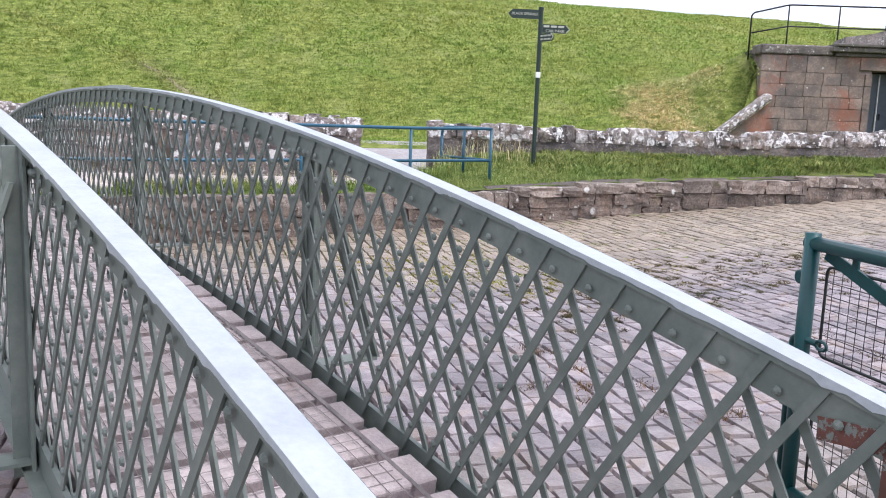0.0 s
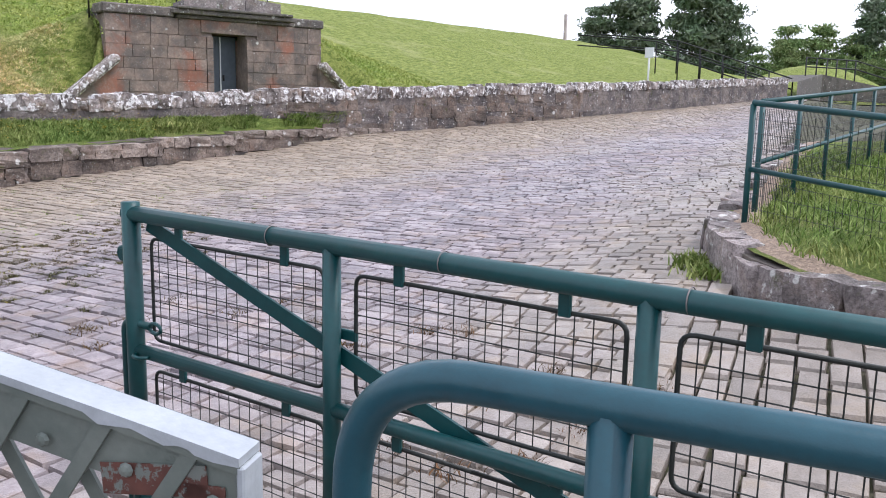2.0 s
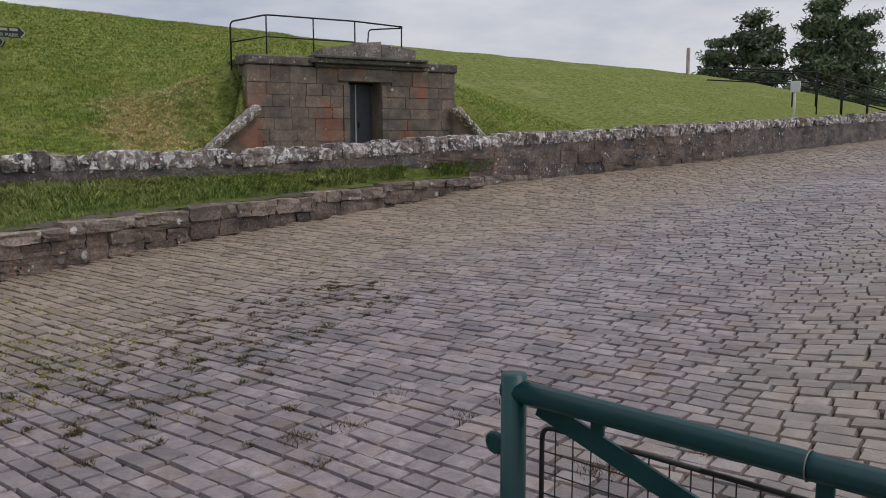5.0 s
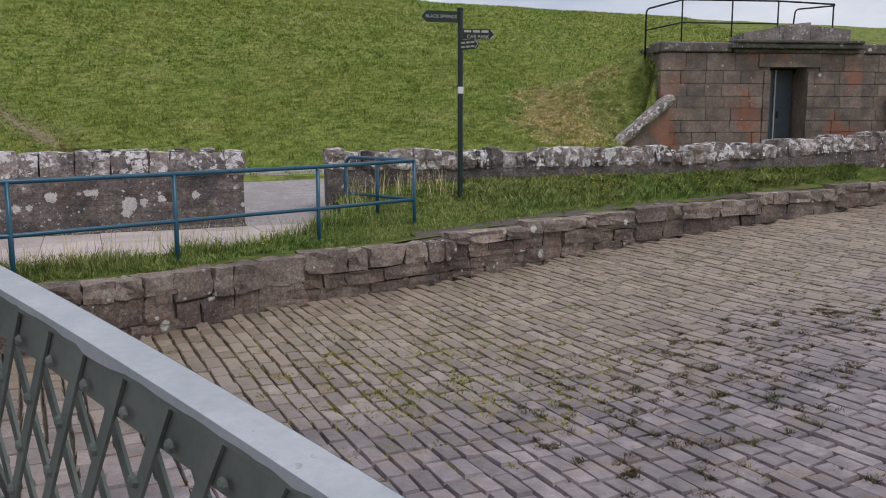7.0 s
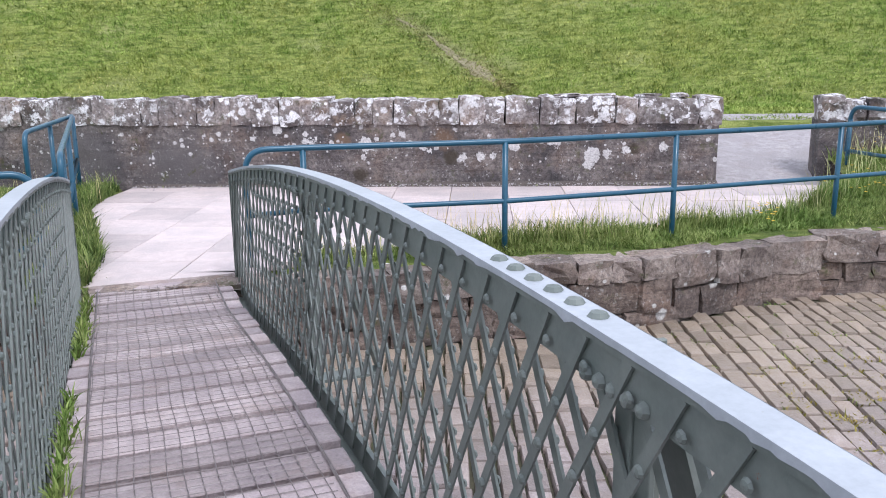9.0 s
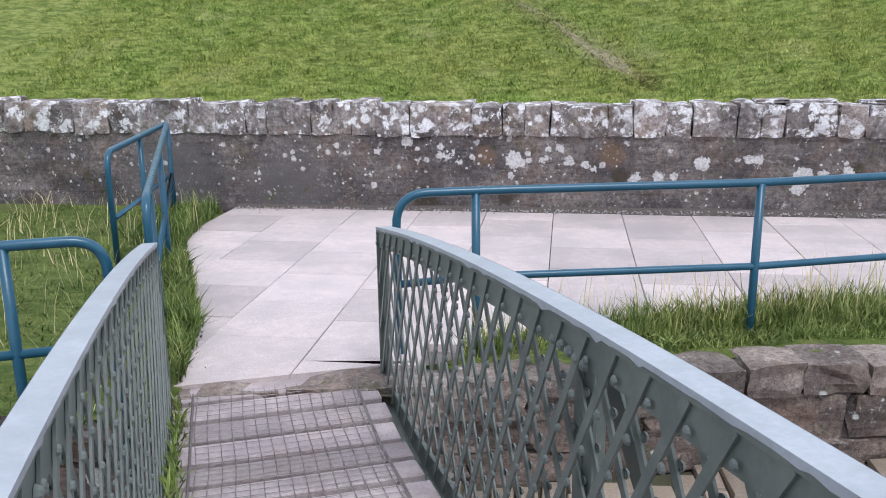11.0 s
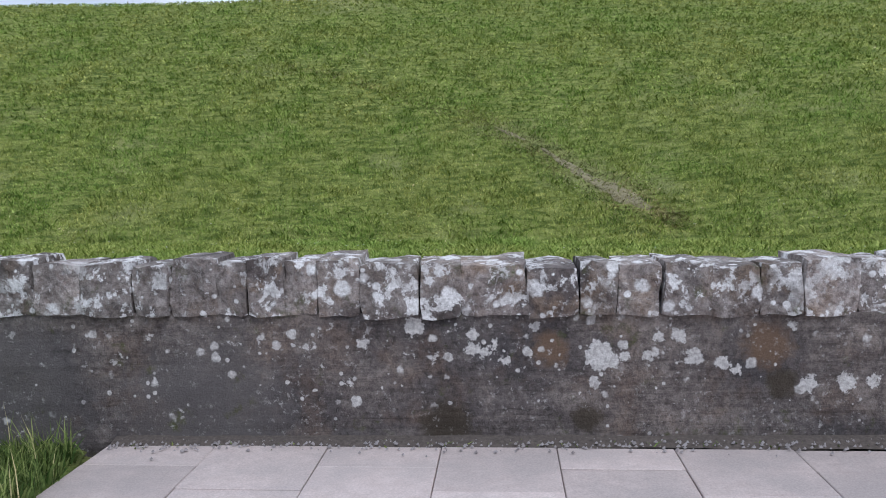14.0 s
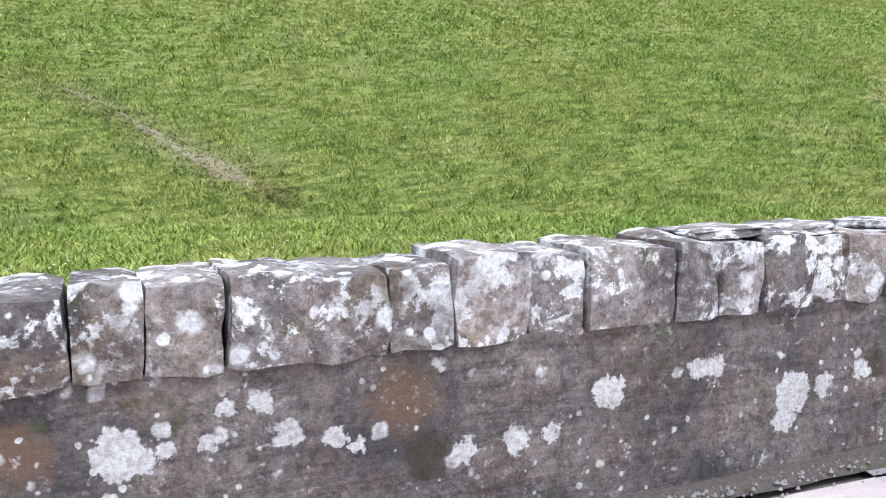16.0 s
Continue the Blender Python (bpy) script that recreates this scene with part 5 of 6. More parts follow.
bm.faces.new((vs[4], vs[5], bk[2], bk[1]))
tagged(part("wall_ramp", bm, M_HUTCAP), "dark stone revetment below the far mound", "wall", kind="structure")


def mound_z(x, y):
    r = math.hypot((x - 66) / 17, (y - 15) / 9)
    return 0.9 + 3.1 * (1 - smooth01(r)) + 0.1 * n2(x, y, 0.2)


grid("ground_mound", steps(48, 84, 24), steps(5, 25, 16), mound_z, M_GRASS, "pale grassy mound beyond the dam end")


# ---- trees far off ----
def tree(label, x, y, z, h, spread, mat, seed, conifer):
    r = random.Random(seed)
    t = empty("pine_tree" if conifer else "broadleaf_tree", label, "tree", "trees beyond the dam")
    bm = bmesh.new()
    tr = 0.025 * h
    pts = [Vector((x + 0.03 * h * n2(k, seed, 0.7), y + 0.03 * h * n2(seed, k, 0.7), z - 0.3 + h * 0.9 * k / 6)) for k in range(7)]
    for a, b, k in zip(pts, pts[1:], range(6)):
        tube(bm, [a, b], tr * (1 - k / 7), 7, False)
    clumps = []
    for k in range(84 if conifer else 64):
        f = r.uniform(0.14, 1.0)
        reach = spread * (1.0 - 0.75 * f if conifer else math.sin(math.pi * min(0.97, 0.25 + 0.7 * f))) * r.uniform(0.45, 1.0)
        ang = r.uniform(0, 2 * math.pi)
        p = pts[min(6, int(f * 6.4))]
        e = p + Vector((math.cos(ang) * reach, math.sin(ang) * reach, h * r.uniform(-0.02, 0.07)))
        tube(bm, [p, p.lerp(e, 0.5) + Vector((0, 0, 0.02 * h)), e], tr * 0.22, 5, False)
        clumps += [(e, r.uniform(0.07, 0.12) * h), (p.lerp(e, 0.6), r.uniform(0.07, 0.11) * h)]
    part("trunk", bm, M_BARK, t)
    g = np.random.default_rng(seed)
    V, F = [], []
    for c, rad in clumps:
        nlf = 90
        d = g.normal(size=(nlf, 3))
        d /= np.linalg.norm(d, axis=1)[:, None]
        pos_ = np.array(c) + d * (rad * g.uniform(0.3, 1.0, (nlf, 1))) * np.array([1.25, 1.25, 0.62])
        a = g.normal(size=(nlf, 3)) * 0.013 * h
        b2 = g.normal(size=(nlf, 3)) * 0.013 * h
        o = len(V)
        for i in range(nlf):
            V += [pos_[i] - a[i], pos_[i] + a[i], pos_[i] + b2[i]]
            F.append((o + 3 * i, o + 3 * i + 1, o + 3 * i + 2))
    soup("crown", V, F, mat, t)


for k, (x, y, h, sp, con) in enumerate([(83, 39.5, 12.5, 5.0, True), (84.5, 36.5, 15.5, 5.5, True), (86, 31, 16.5, 5.8, True), (87, 28, 14.5, 5.0, True), (95, 27.5, 8.5, 4.5, False), (96, 24.5, 9.5, 5.0, False), (97, 21, 11, 5.0, False), (98, 18.5, 10, 4.5, False), (99, 17, 14, 3.2, True),
                                        (95, 14, 9, 5.0, False), (90, 10.5, 11, 4.8, False), (84, 7.5, 9, 4.5, False), (88, 4.0, 9, 4.5, False), (100, 33, 9, 5, False), (92, 0.0, 10, 5, False), (104, 41, 7, 4, False), (90, 34.0, 6, 5, False), (93, 23.0, 6.5, 5, False), (92, 18.5, 6, 5, False), (90, 15.0, 6, 4.5, False), (103, 26, 12, 5.5, False)]):
    tree("dark Scots pine beyond the dam" if con else "leafy green broadleaf tree beyond the dam", x, y, 1.4, h * (0.80 if con else 0.76), sp * (0.80 if con else 0.90), M_NEEDLE if con else M_LEAF, 40 + k, con)


# ---- grass and weeds ----
def blades(name, label, pts, h0, h1, w, mat, seed, lean=0.5, category="grass", per=1):
    """Bent blades of grass standing at points, in one mesh."""
    g = np.random.default_rng(seed)
    pts = np.repeat(np.asarray(pts, float), per, axis=0)
    m = len(pts)
    if per > 1:
        pts[:, :2] += g.normal(size=(m, 2)) * 0.018
    ang = g.uniform(0, 2 * np.pi, m)
    h = g.uniform(h0, h1, m)
    ln = g.normal(size=(m, 2)) * lean * h[:, None]
    side = np.stack([np.cos(ang), np.sin(ang), np.zeros(m)], 1) * (w * g.uniform(0.6, 1.3, m))[:, None]
    up = np.stack([ln[:, 0], ln[:, 1], h], 1)
    base = pts - np.array([0, 0, 0.01])
    v = np.empty((m, 5, 3))
    v[:, 0], v[:, 1] = base - side, base + side
    v[:, 2], v[:, 3] = base + up * np.array([0.35, 0.35, 0.6]) + side * 0.8, base + up * np.array([0.35, 0.35, 0.6]) - side * 0.8
    v[:, 4] = base + up
    me = bpy.data.meshes.new(name)
    me.vertices.add(5 * m)
    me.vertices.foreach_set("co", v.reshape(-1))
    o = (np.arange(m) * 5)[:, None]
    quads = o + np.array([0, 1, 2, 3])
    tris = o + np.array([3, 2, 4])
    loops = np.concatenate([quads, tris], 1).reshape(-1)
    me.loops.add(len(loops))
    me.loops.foreach_set("vertex_index", loops.astype(np.int32))
    starts = np.stack([np.arange(m) * 7, np.arange(m) * 7 + 4], 1).reshape(-1)
    me.polygons.add(2 * m)
    me.polygons.foreach_set("loop_start", starts.astype(np.int32))
    me.update(calc_edges=True)
    me.materials.append(mat)
    return tagged(new(name, me), label, category, kind="stuff")


g = np.random.default_rng(11)


def scatter(nr, x0, x1, y0, y1, zf, keep=None):
    out = []
    xs, ys = g.uniform(x0, x1, nr), g.uniform(y0, y1, nr)
    for x, y in zip(xs, ys):
        if keep is None or keep(x, y):
            out.append((x, y, zf(x, y)))
    return out


TRAIL = [(-6.0, 27.6), (-4.2, 26.8), (-2.5, 25.5), (-1.5, 24.75), (-0.95, 24.1), (-0.4, 23.3), (0.05, 22.7), (0.5, 22.1), (0.75, 21.7)]


def trail_gap(x, y):
    """Distance from the trodden line on the slope, and how far along it."""
    best = (99.0, 0.0)
    for k, ((ax, ay), (bx, by)) in enumerate(zip(TRAIL, TRAIL[1:])):
        dx, dy = bx - ax, by - ay
        q = min(1.0, max(0.0, ((x - ax) * dx + (y - ay) * dy) / (dx * dx + dy * dy)))
        best = min(best, (math.hypot(x - ax - q * dx, y - ay - q * dy), k + q))
    return best


def not_path(x, y):
    gap, k = trail_gap(x, y)
    if 2.8 < k < 7.6 and gap < 0.07 + 0.20 * math.sin(math.pi * (k - 2.8) / 4.8) + 0.09 * n2(x, y, 5.0) + abs(g.normal()) * 0.08 and g.uniform() < 0.88:
        return False
    return not (1.6 < x < 4.9 and y < 17.2)


blades("lawn_grass", "short mown grass on the dam slope", scatter(230000, -11, 13, 16.5, 25.5, dam_z, not_path), 0.025, 0.07, 0.0070, M_BLADE, 1, 0.9)
blades("upper_lawn_grass", "short mown grass towards the dam crest", scatter(120000, -16, 24, 25.5, 32.6, dam_z), 0.025, 0.065, 0.015, M_BLADE, 51, 1.1)
blades("side_lawn_grass", "short mown grass beside the valve house", scatter(60000, 13, 26, 15.0, 25.5, dam_z, lambda x, y: dam_z(x, y) > 0.5), 0.03, 0.08, 0.011, M_BLADE, 52, 0.9)

blades("lawn_tuft", "thicker tufts in the mown grass", [p for p in scatter(150000, -12, 12, 17.0, 30.0, dam_z, not_path) if n2(p[0], p[1] * 1.9, 1.9, 7.0) + 0.6 * n2(p[0], p[1] * 1.9, 5.0, 3.0) > 0.12], 0.05, 0.115, 0.0085, M_TUFT, 41, 0.7)


def verge_pt(nr, x0, x1, f0, f1):
    out = []
    for x, f in zip(g.uniform(x0, x1, nr), g.uniform(f0, f1, nr)):
        y0, y1 = along(RET_Y, x) + 0.16, berm_top(x)
        out.append((x, y0 + (y1 - y0) * f, berm_z(x, f)))
    return out


rv, rf = [], []
RX = steps(3.9, 13.6, 76)
for x in RX:
    y0, w = along(RET_Y, x) + 0.19, 0.16 + 0.08 * n2(x, 0, 1.1, 6.0)
    z0 = along(RET_Z, x)
    rv += [(x, y0 - 0.06, z0 - 0.01), (x, y0 + 0.3 * w, z0 + 0.032), (x, y0 + w, z0 + 0.05), (x, y0 + 1.6 * w, z0 - 0.02)]
for k in range(76):
    rf += [(4 * k + j, 4 * k + 4 + j, 4 * k + 5 + j, 4 * k + 1 + j) for j in range(3)]
tagged(soup("ground_rim", rv, rf, M_SOIL), "bare dark soil rim above the retaining wall", "ground", kind="structure")
blades("verge_grass", "rough grass on the verge", [p for p in verge_pt(60000, -1.7, 14.4, 0.02, 1.0) if p[1] > along(RET_Y, p[0]) + 0.30 + 0.10 * n2(p[0], 0, 1.1, 6.0) + 0.08 * n2(p[0], p[1], 6.0) and n2(p[0], p[1], 2.5, 9.0) > -0.45 - 0.4 * g.uniform()], 0.025, 0.085, 0.0042, M_BLADE2, 3, 0.7)
blades("verge_far_grass", "coarse grass on the far verge", [p for p in verge_pt(16000, 5.0, 14.2, 0.25, 1.0) if n2(p[0], p[1], 2.0, 3.0) > -0.3], 0.05, 0.13, 0.008, M_BLADE2, 33, 0.6)
blades("verge_tall_grass", "tall seeding grass along the railing", [p for p in verge_pt(8000, -1.5, 4.4, 0.45, 1.0) if n2(p[0], p[1], 1.6, 4.0) > 0.05], 0.07, 0.20, 0.0038, M_BLADE2, 4, 0.35)
blades("seed_stalk", "dry seed stalks in the verge", [p for p in verge_pt(500, -1.5, 5.0, 0.6, 1.0)], 0.22, 0.42, 0.003, M_STRAW, 5, 0.22)
BANK_EDGE = [(10.4, -2.8), (11.07, -2.98), (12.47, -3.65), (13.07, -3.92), (14.4, -4.1)]
bank_v, bank_f = [], []
for k in range(41):
    y = 9.9 + 0.11 * k
    e_ = along(BANK_EDGE, y) + 0.05 * n2(y, 0, 3.0, 2.0)
    bank_v += [(-6.5, y, 0.03), (e_ - 0.12, y, 0.025), (e_, y, -0.01)]
for k in range(40):
    bank_f += [(3 * k + j, 3 * k + j + 1, 3 * k + 4 + j, 3 * k + 3 + j) for j in range(2)]
tagged(soup("ground_bank", bank_v, bank_f, M_ROUGHG), "rough grassy bank beside the landing", "ground", kind="structure")
blades("weed_bank", "tall weeds beside the left railing", [(x, y, 0.0) for x, y, z in scatter(24000, -6.5, -2.75, 9.9, 14.3, lambda x, y: 0, lambda x, y: x < along(BANK_EDGE, y) and n2(x, y, 1.5, 8.0) > -0.35)], 0.02, 0.10, 0.0045, M_WEED, 6, 0.8)
edge_pts = [(along(BANK_EDGE, y) - abs(g.normal()) * 0.22 - 0.02, y, 0.0) for y in g.uniform(10.3, 14.2, 5200) if n2(y, 0, 1.7, 3.0) > -0.3]
blades("edge_weed", "leafy knee-high weeds along the paving edge", edge_pts, 0.04, 0.16, 0.008, M_WEED, 61, 0.4, "weeds")
blades("edge_grass", "tall pale grass among the weeds", edge_pts[::5], 0.10, 0.28, 0.0032, M_BLADE2, 62, 0.3)
blades("dry_stalk", "dry stalks among the weeds", [(x, y, 0.0) for x, y, z in scatter(420, -6.0, -2.8, 9.9, 14.3, lambda x, y: 0, lambda x, y: x < along(BANK_EDGE, y))], 0.15, 0.36, 0.003, M_STRAW, 36, 0.35)
blades("island_grass", "rough grass on the fenced island", scatter(30000, 5.8, 14, -1.0, 4.2, lambda x, y: isl_z(x) + 0.02, lambda x, y: y < kerb_y(x) - 0.36 + 0.15 * n2(x, y, 2.0) and x > 6.3), 0.03, 0.11, 0.006, M_BLADE2, 7, 0.6)
fl = [p for p in verge_pt(900, 0, 12.5, 0.2, 1.0) if n2(p[0], p[1], 1.2, 1.0) > 0.1]


def florets(name, label, pts, rad, lift, mat):
    V, F = [], []
    for x, y, z in pts:
        o = len(V)
        zz = z + lift * RNG.uniform(0.5, 1.2)
        V += [(x + rad * math.cos(a), y + rad * math.sin(a), zz + rad * 0.3) for a in (0, 1.26, 2.51, 3.77, 5.03)] + [(x, y, zz)]
        F += [(o + k, o + (k + 1) % 5, o + 5) for k in range(5)]
    tagged(soup(name, V, F, mat), label, "flowers", kind="stuff")


florets("buttercups", "scattered yellow buttercups in the verge", fl[:220], 0.018, 0.13, M_FLOWER)
florets("daisies", "scattered white daisies on the mown slope", scatter(900, -9, 8, 16.5, 23.5, dam_z, lambda x, y: n2(x, y, 0.8, 3.0) > 0.0), 0.012, 0.045, M_DAISY)


def worn(name, label, pts, mat, n_):
    """A worn patch draped on the slope along a line of (x, y, half width)."""
    V, F = [], []
    for k in range(n_ + 1):
        f = k / n_ * (len(pts) - 1)
        i = min(int(f), len(pts) - 2)
        a, b, q = pts[i], pts[i + 1], f - i
        x, y, w = (a[j] + (b[j] - a[j]) * q for j in range(3))
        dx, dy = b[0] - a[0], b[1] - a[1]
        ll = math.hypot(dx, dy)
        w *= 0.7 + 0.6 * noise.noise(Vector((k * 0.8, 3.1, 0))) + 0.3
        for s_ in (-1, -0.4, 0.3, 1):
            ww = s_ * w * (1 + 0.4 * noise.noise(Vector((k * 1.3, s_ * 5, 1))))
            px, py = x - dy / ll * ww, y + dx / ll * ww
            V.append((px, py, dam_z(px, py) + (0.014 if abs(s_) < 1 else -0.02)))
    for k in range(n_):
        for j in range(3):
            F.append((4 * k + j, 4 * k + j + 1, 4 * k + 5 + j, 4 * k + 4 + j))
    return tagged(soup(name, V, F, mat), label, "ground", kind="structure")


worn("ground_scar", "worn brown earth scrape in the grass slope", [(-1.0, 24.2, 0.05), (-0.4, 23.3, 0.17), (0.05, 22.7, 0.26), (0.4, 22.2, 0.08)], M_EARTH, 22)
worn("ground_scrape", "small bare scrape in the grass slope", [(-1.75, 24.95, 0.03), (-1.5, 24.75, 0.09), (-1.25, 24.5, 0.03)], M_EARTH, 8)
sc = []
for q in g.uniform(0, len(TRAIL) - 1.001, 9000):
    k, f = int(q), q - int(q)
    (ax, ay), (bx, by) = TRAIL[k], TRAIL[k + 1]
    wide = 0.12 + 0.12 * (2 < q < 7)
    if g.uniform() < (1.0 if q > 2.5 else 0.45):
        sc.append((ax + (bx - ax) * f + g.normal() * wide, ay + (by - ay) * f + g.normal() * wide))
blades("scar_straw", "trodden dry grass along the worn scrape", [(x, y, dam_z(x, y)) for x, y in sc], 0.02, 0.05, 0.008, M_SCARSTRAW, 28, 1.4)
blades("straw_patch", "pale dry grass on the bank beside the hut", scatter(90000, 8.6, 14.2, 18.0, 24.2, dam_z, lambda x, y: ((x - 11.5 - 0.25 * (y - 21)) / 1.5) ** 2 + ((y - 21.0) / 2.1) ** 2 + 0.6 * n2(x, y, 1.5) + 0.35 * n2(x, y, 7.0) < g.uniform(0.55, 1.15)), 0.03, 0.07, 0.010, M_STRAW, 8, 1.4)
blades("straw_fleck", "pale dry flecks across the mown slope", scatter(6000, -14, 16, 17, 31.5, dam_z, lambda x, y: n2(x, y, 0.5, 12.0) + 0.8 * n2(x, y, 2.0, 1.0) > 0.25 or min(math.hypot(x - a, (y - b) * 0.7) for a, b in ((0.74, 26.4), (-9.2, 25.3), (-5.1, 26.5), (3.0, 25.2))) < 0.45), 0.02, 0.06, 0.008, M_STRAW, 18, 1.2)
blades("wall_foot_weed", "low weeds along the foot of the wall", [(x, WALL_FACE - abs(g.normal()) * 0.05 - 0.02, 0.0) for x in g.uniform(-4.0, 2.4, 420)], 0.01, 0.035, 0.005, M_BLADE2, 9, 0.9)
blades("bridge_edge_weed", "grass growing along the deck edge", [tuple(gp(s, -BRIDGE_W + 0.05 + abs(g.normal()) * 0.02, deck_z(s))) for s in g.uniform(5.6, 9.2, 900) if n2(s, 0, 1.8, 2.0) > -0.1], 0.03, 0.10, 0.005, M_BLADE2, 10, 0.5)

# withered weeds and moss tufts between the setts
tuft = []
for k in range(260):
    x = g.uniform(2.8, 7.0)
    y = 7.3 + 0.42 * (x - 3) + g.normal() * 0.55
    r_ = g.uniform(0.014, 0.032)
    tuft += [(x + g.normal() * r_, y + g.normal() * r_ * 0.7, chan_z(x, y) - 0.012) for q in range(int(2600 * r_))]
blades("moss_tuft", "dark moss tufts in the sett joints", tuft, 0.022, 0.048, 0.0034, M_MOSS, 12, 0.6, "weeds")
tuft = []
for k in range(420):
    x, y = g.normal(2.9, 0.9), g.normal(9.0, 0.8)
    if y < along(RET_Y, x) - 0.1:
        tuft += [(x + g.normal() * 0.05, y + g.normal() * 0.05, chan_z(x, y) - 0.008) for q in range(20)]
blades("yellow_moss", "yellowish moss in the sett joints", tuft, 0.018, 0.036, 0.006, M_YELLOWMOSS, 22, 0.9, "moss")
tuft = []
for k in range(46):
    x, y = g.uniform(1.9, 5.2), g.uniform(2.2, 6.4)
    tuft += [(x + g.normal() * 0.05, y + g.normal() * 0.05, chan_z(x, y) - 0.01) for q in range(70)]
blades("withered_tuft", "reddish brown withered weeds between setts", tuft, 0.02, 0.065, 0.003, M_BROWN, 13, 0.9, "weeds")
tuft = []
for k in range(520):
    x, y = g.uniform(0.5, 9), g.uniform(8.5, 12.2)
    if y < along(RET_Y, x) - 0.1:
        tuft += [(x + g.normal() * 0.04, y + g.normal() * 0.04, chan_z(x, y) - 0.01) for q in range(14)]
blades("joint_grass", "short green growth in the sett joints", tuft, 0.01, 0.032, 0.006, M_BLADE2, 14, 0.9, "weeds")
tuft = []
for x, y in ((7.1, 3.22), (6.75, 3.02), (6.95, 3.15), (9.9, 13.2), (10.2, 13.2)):
    tuft += [(x + g.normal() * 0.10, y + g.normal() * 0.07, chan_z(x, y) if y < 10 else 0.44) for q in range(150)]
blades("kerb_weed", "leafy weeds at the foot of the stonework", tuft, 0.03, 0.11, 0.009, M_BLADE2, 15, 0.6, "weeds")

# soil and grit along the wall foot
V, F = [], []
xs = steps(-4.0, 2.5, 60)
for x in xs:
    w = 0.07 + 0.05 * n2(x, 0, 1.7, 4.0) + 0.02 * n2(x, 0, 9.0)
    V += [(x, WALL_FACE + 0.03, 0.03), (x, WALL_FACE - 0.03 - 0.4 * w, 0.016), (x, WALL_FACE - 0.05 - max(0.03, w), -0.012)]
for k in range(60):
    for j in range(2):
        F.append((3 * k + j, 3 * k + 3 + j, 3 * k + 4 + j, 3 * k + 1 + j))
tagged(soup("ground_soil", V, F, M_SOIL), "dark soil gathered along the wall foot", "ground", kind="structure")
V, F = [], []
for k in range(900):
    x, y = g.uniform(-4.0, 2.5), WALL_FACE - 0.02 - abs(g.normal()) * 0.09
    r_ = g.uniform(0.004, 0.013)
    o = len(V)
    V += [(x - r_, y, 0.008), (x, y - r_, 0.008), (x + r_, y, 0.008), (x, y + r_, 0.008), (x + 0.2 * r_, y, 0.012 + 0.8 * r_)]
    F += [(o, o + 1, o + 4), (o + 1, o + 2, o + 4), (o + 2, o + 3, o + 4), (o + 3, o, o + 4)]
tagged(soup("grit", V, F, M_GRAVEL), "loose grit along the wall foot", "grit", kind="stuff")

# ---- pieces: paving flags ----
paving = empty("pavement", "landing paved with square buff stone flags", "pavement", kind="structure")
FX0, FW, FS = -4.018, 0.597, 0.61
paving.matrix_basis = Matrix.Translation((-1.63, 14.33, 0)) @ pose(0, 0, 0, 0, 0, -1.4) @ Matrix.Translation((1.63, -14.33, 0))
rng = random.Random(3)
for c in range(13):
    x = FX0 + FW * (c + 0.5)
    y = 14.33 - (FS / 2 if c % 2 == 0 else 0.0)
    if c % 2 == 0:
        bm = bmesh.new()
        box(bm, FW - 0.005, FS / 2 - 0.007, 0.06, None, (0, 0, -0.03), 0.004)
        part("flag", bm, M_FLAG, paving).matrix_basis = pose(x, 14.33 - FS / 4, rng.uniform(-0.003, 0.003))
    while True:
        yc = y - FS / 2
        lim = along([(-4.2, 12.9), (-3.75, 11.75), (-3.14, 10.75), (-2.75, 10.15), (-1.85, 10.25), (-1.2, 10.95), (0.5, 11.5), (2.6, 12.3), (4.2, 13.4)], x)
        if y - (0.25 if x < -1.7 else 0.48) < lim or -3.0 < x < -1.7 and yc - FS / 2 < 10.25 + 0.4 * (x + 2.82):
            if -3.0 < x < -1.7:
                bm = bmesh.new()
                box(bm, FW - 0.005, 0.5, 0.06, None, (0, 0, -0.03), 0.004)
                for v in bm.verts:
                    v.co.y = -0.0025 if v.co.y > 0 else 10.25 + 0.4 * (x + v.co.x + 2.82) - y
                part("flag", bm, M_FLAG, paving).matrix_basis = pose(x, y, 0.001)
            break
        bm = bmesh.new()
        box(bm, FW - 0.005, FS - 0.005, 0.06, None, (0, 0, -0.03), 0.004)
        ob = part("flag", bm, M_FLAG, paving)
        ob.matrix_basis = pose(x, yc, rng.uniform(-0.003, 0.003), rng.uniform(-0.25, 0.25), rng.uniform(-0.25, 0.25), rng.uniform(-0.15, 0.15))
        y -= FS

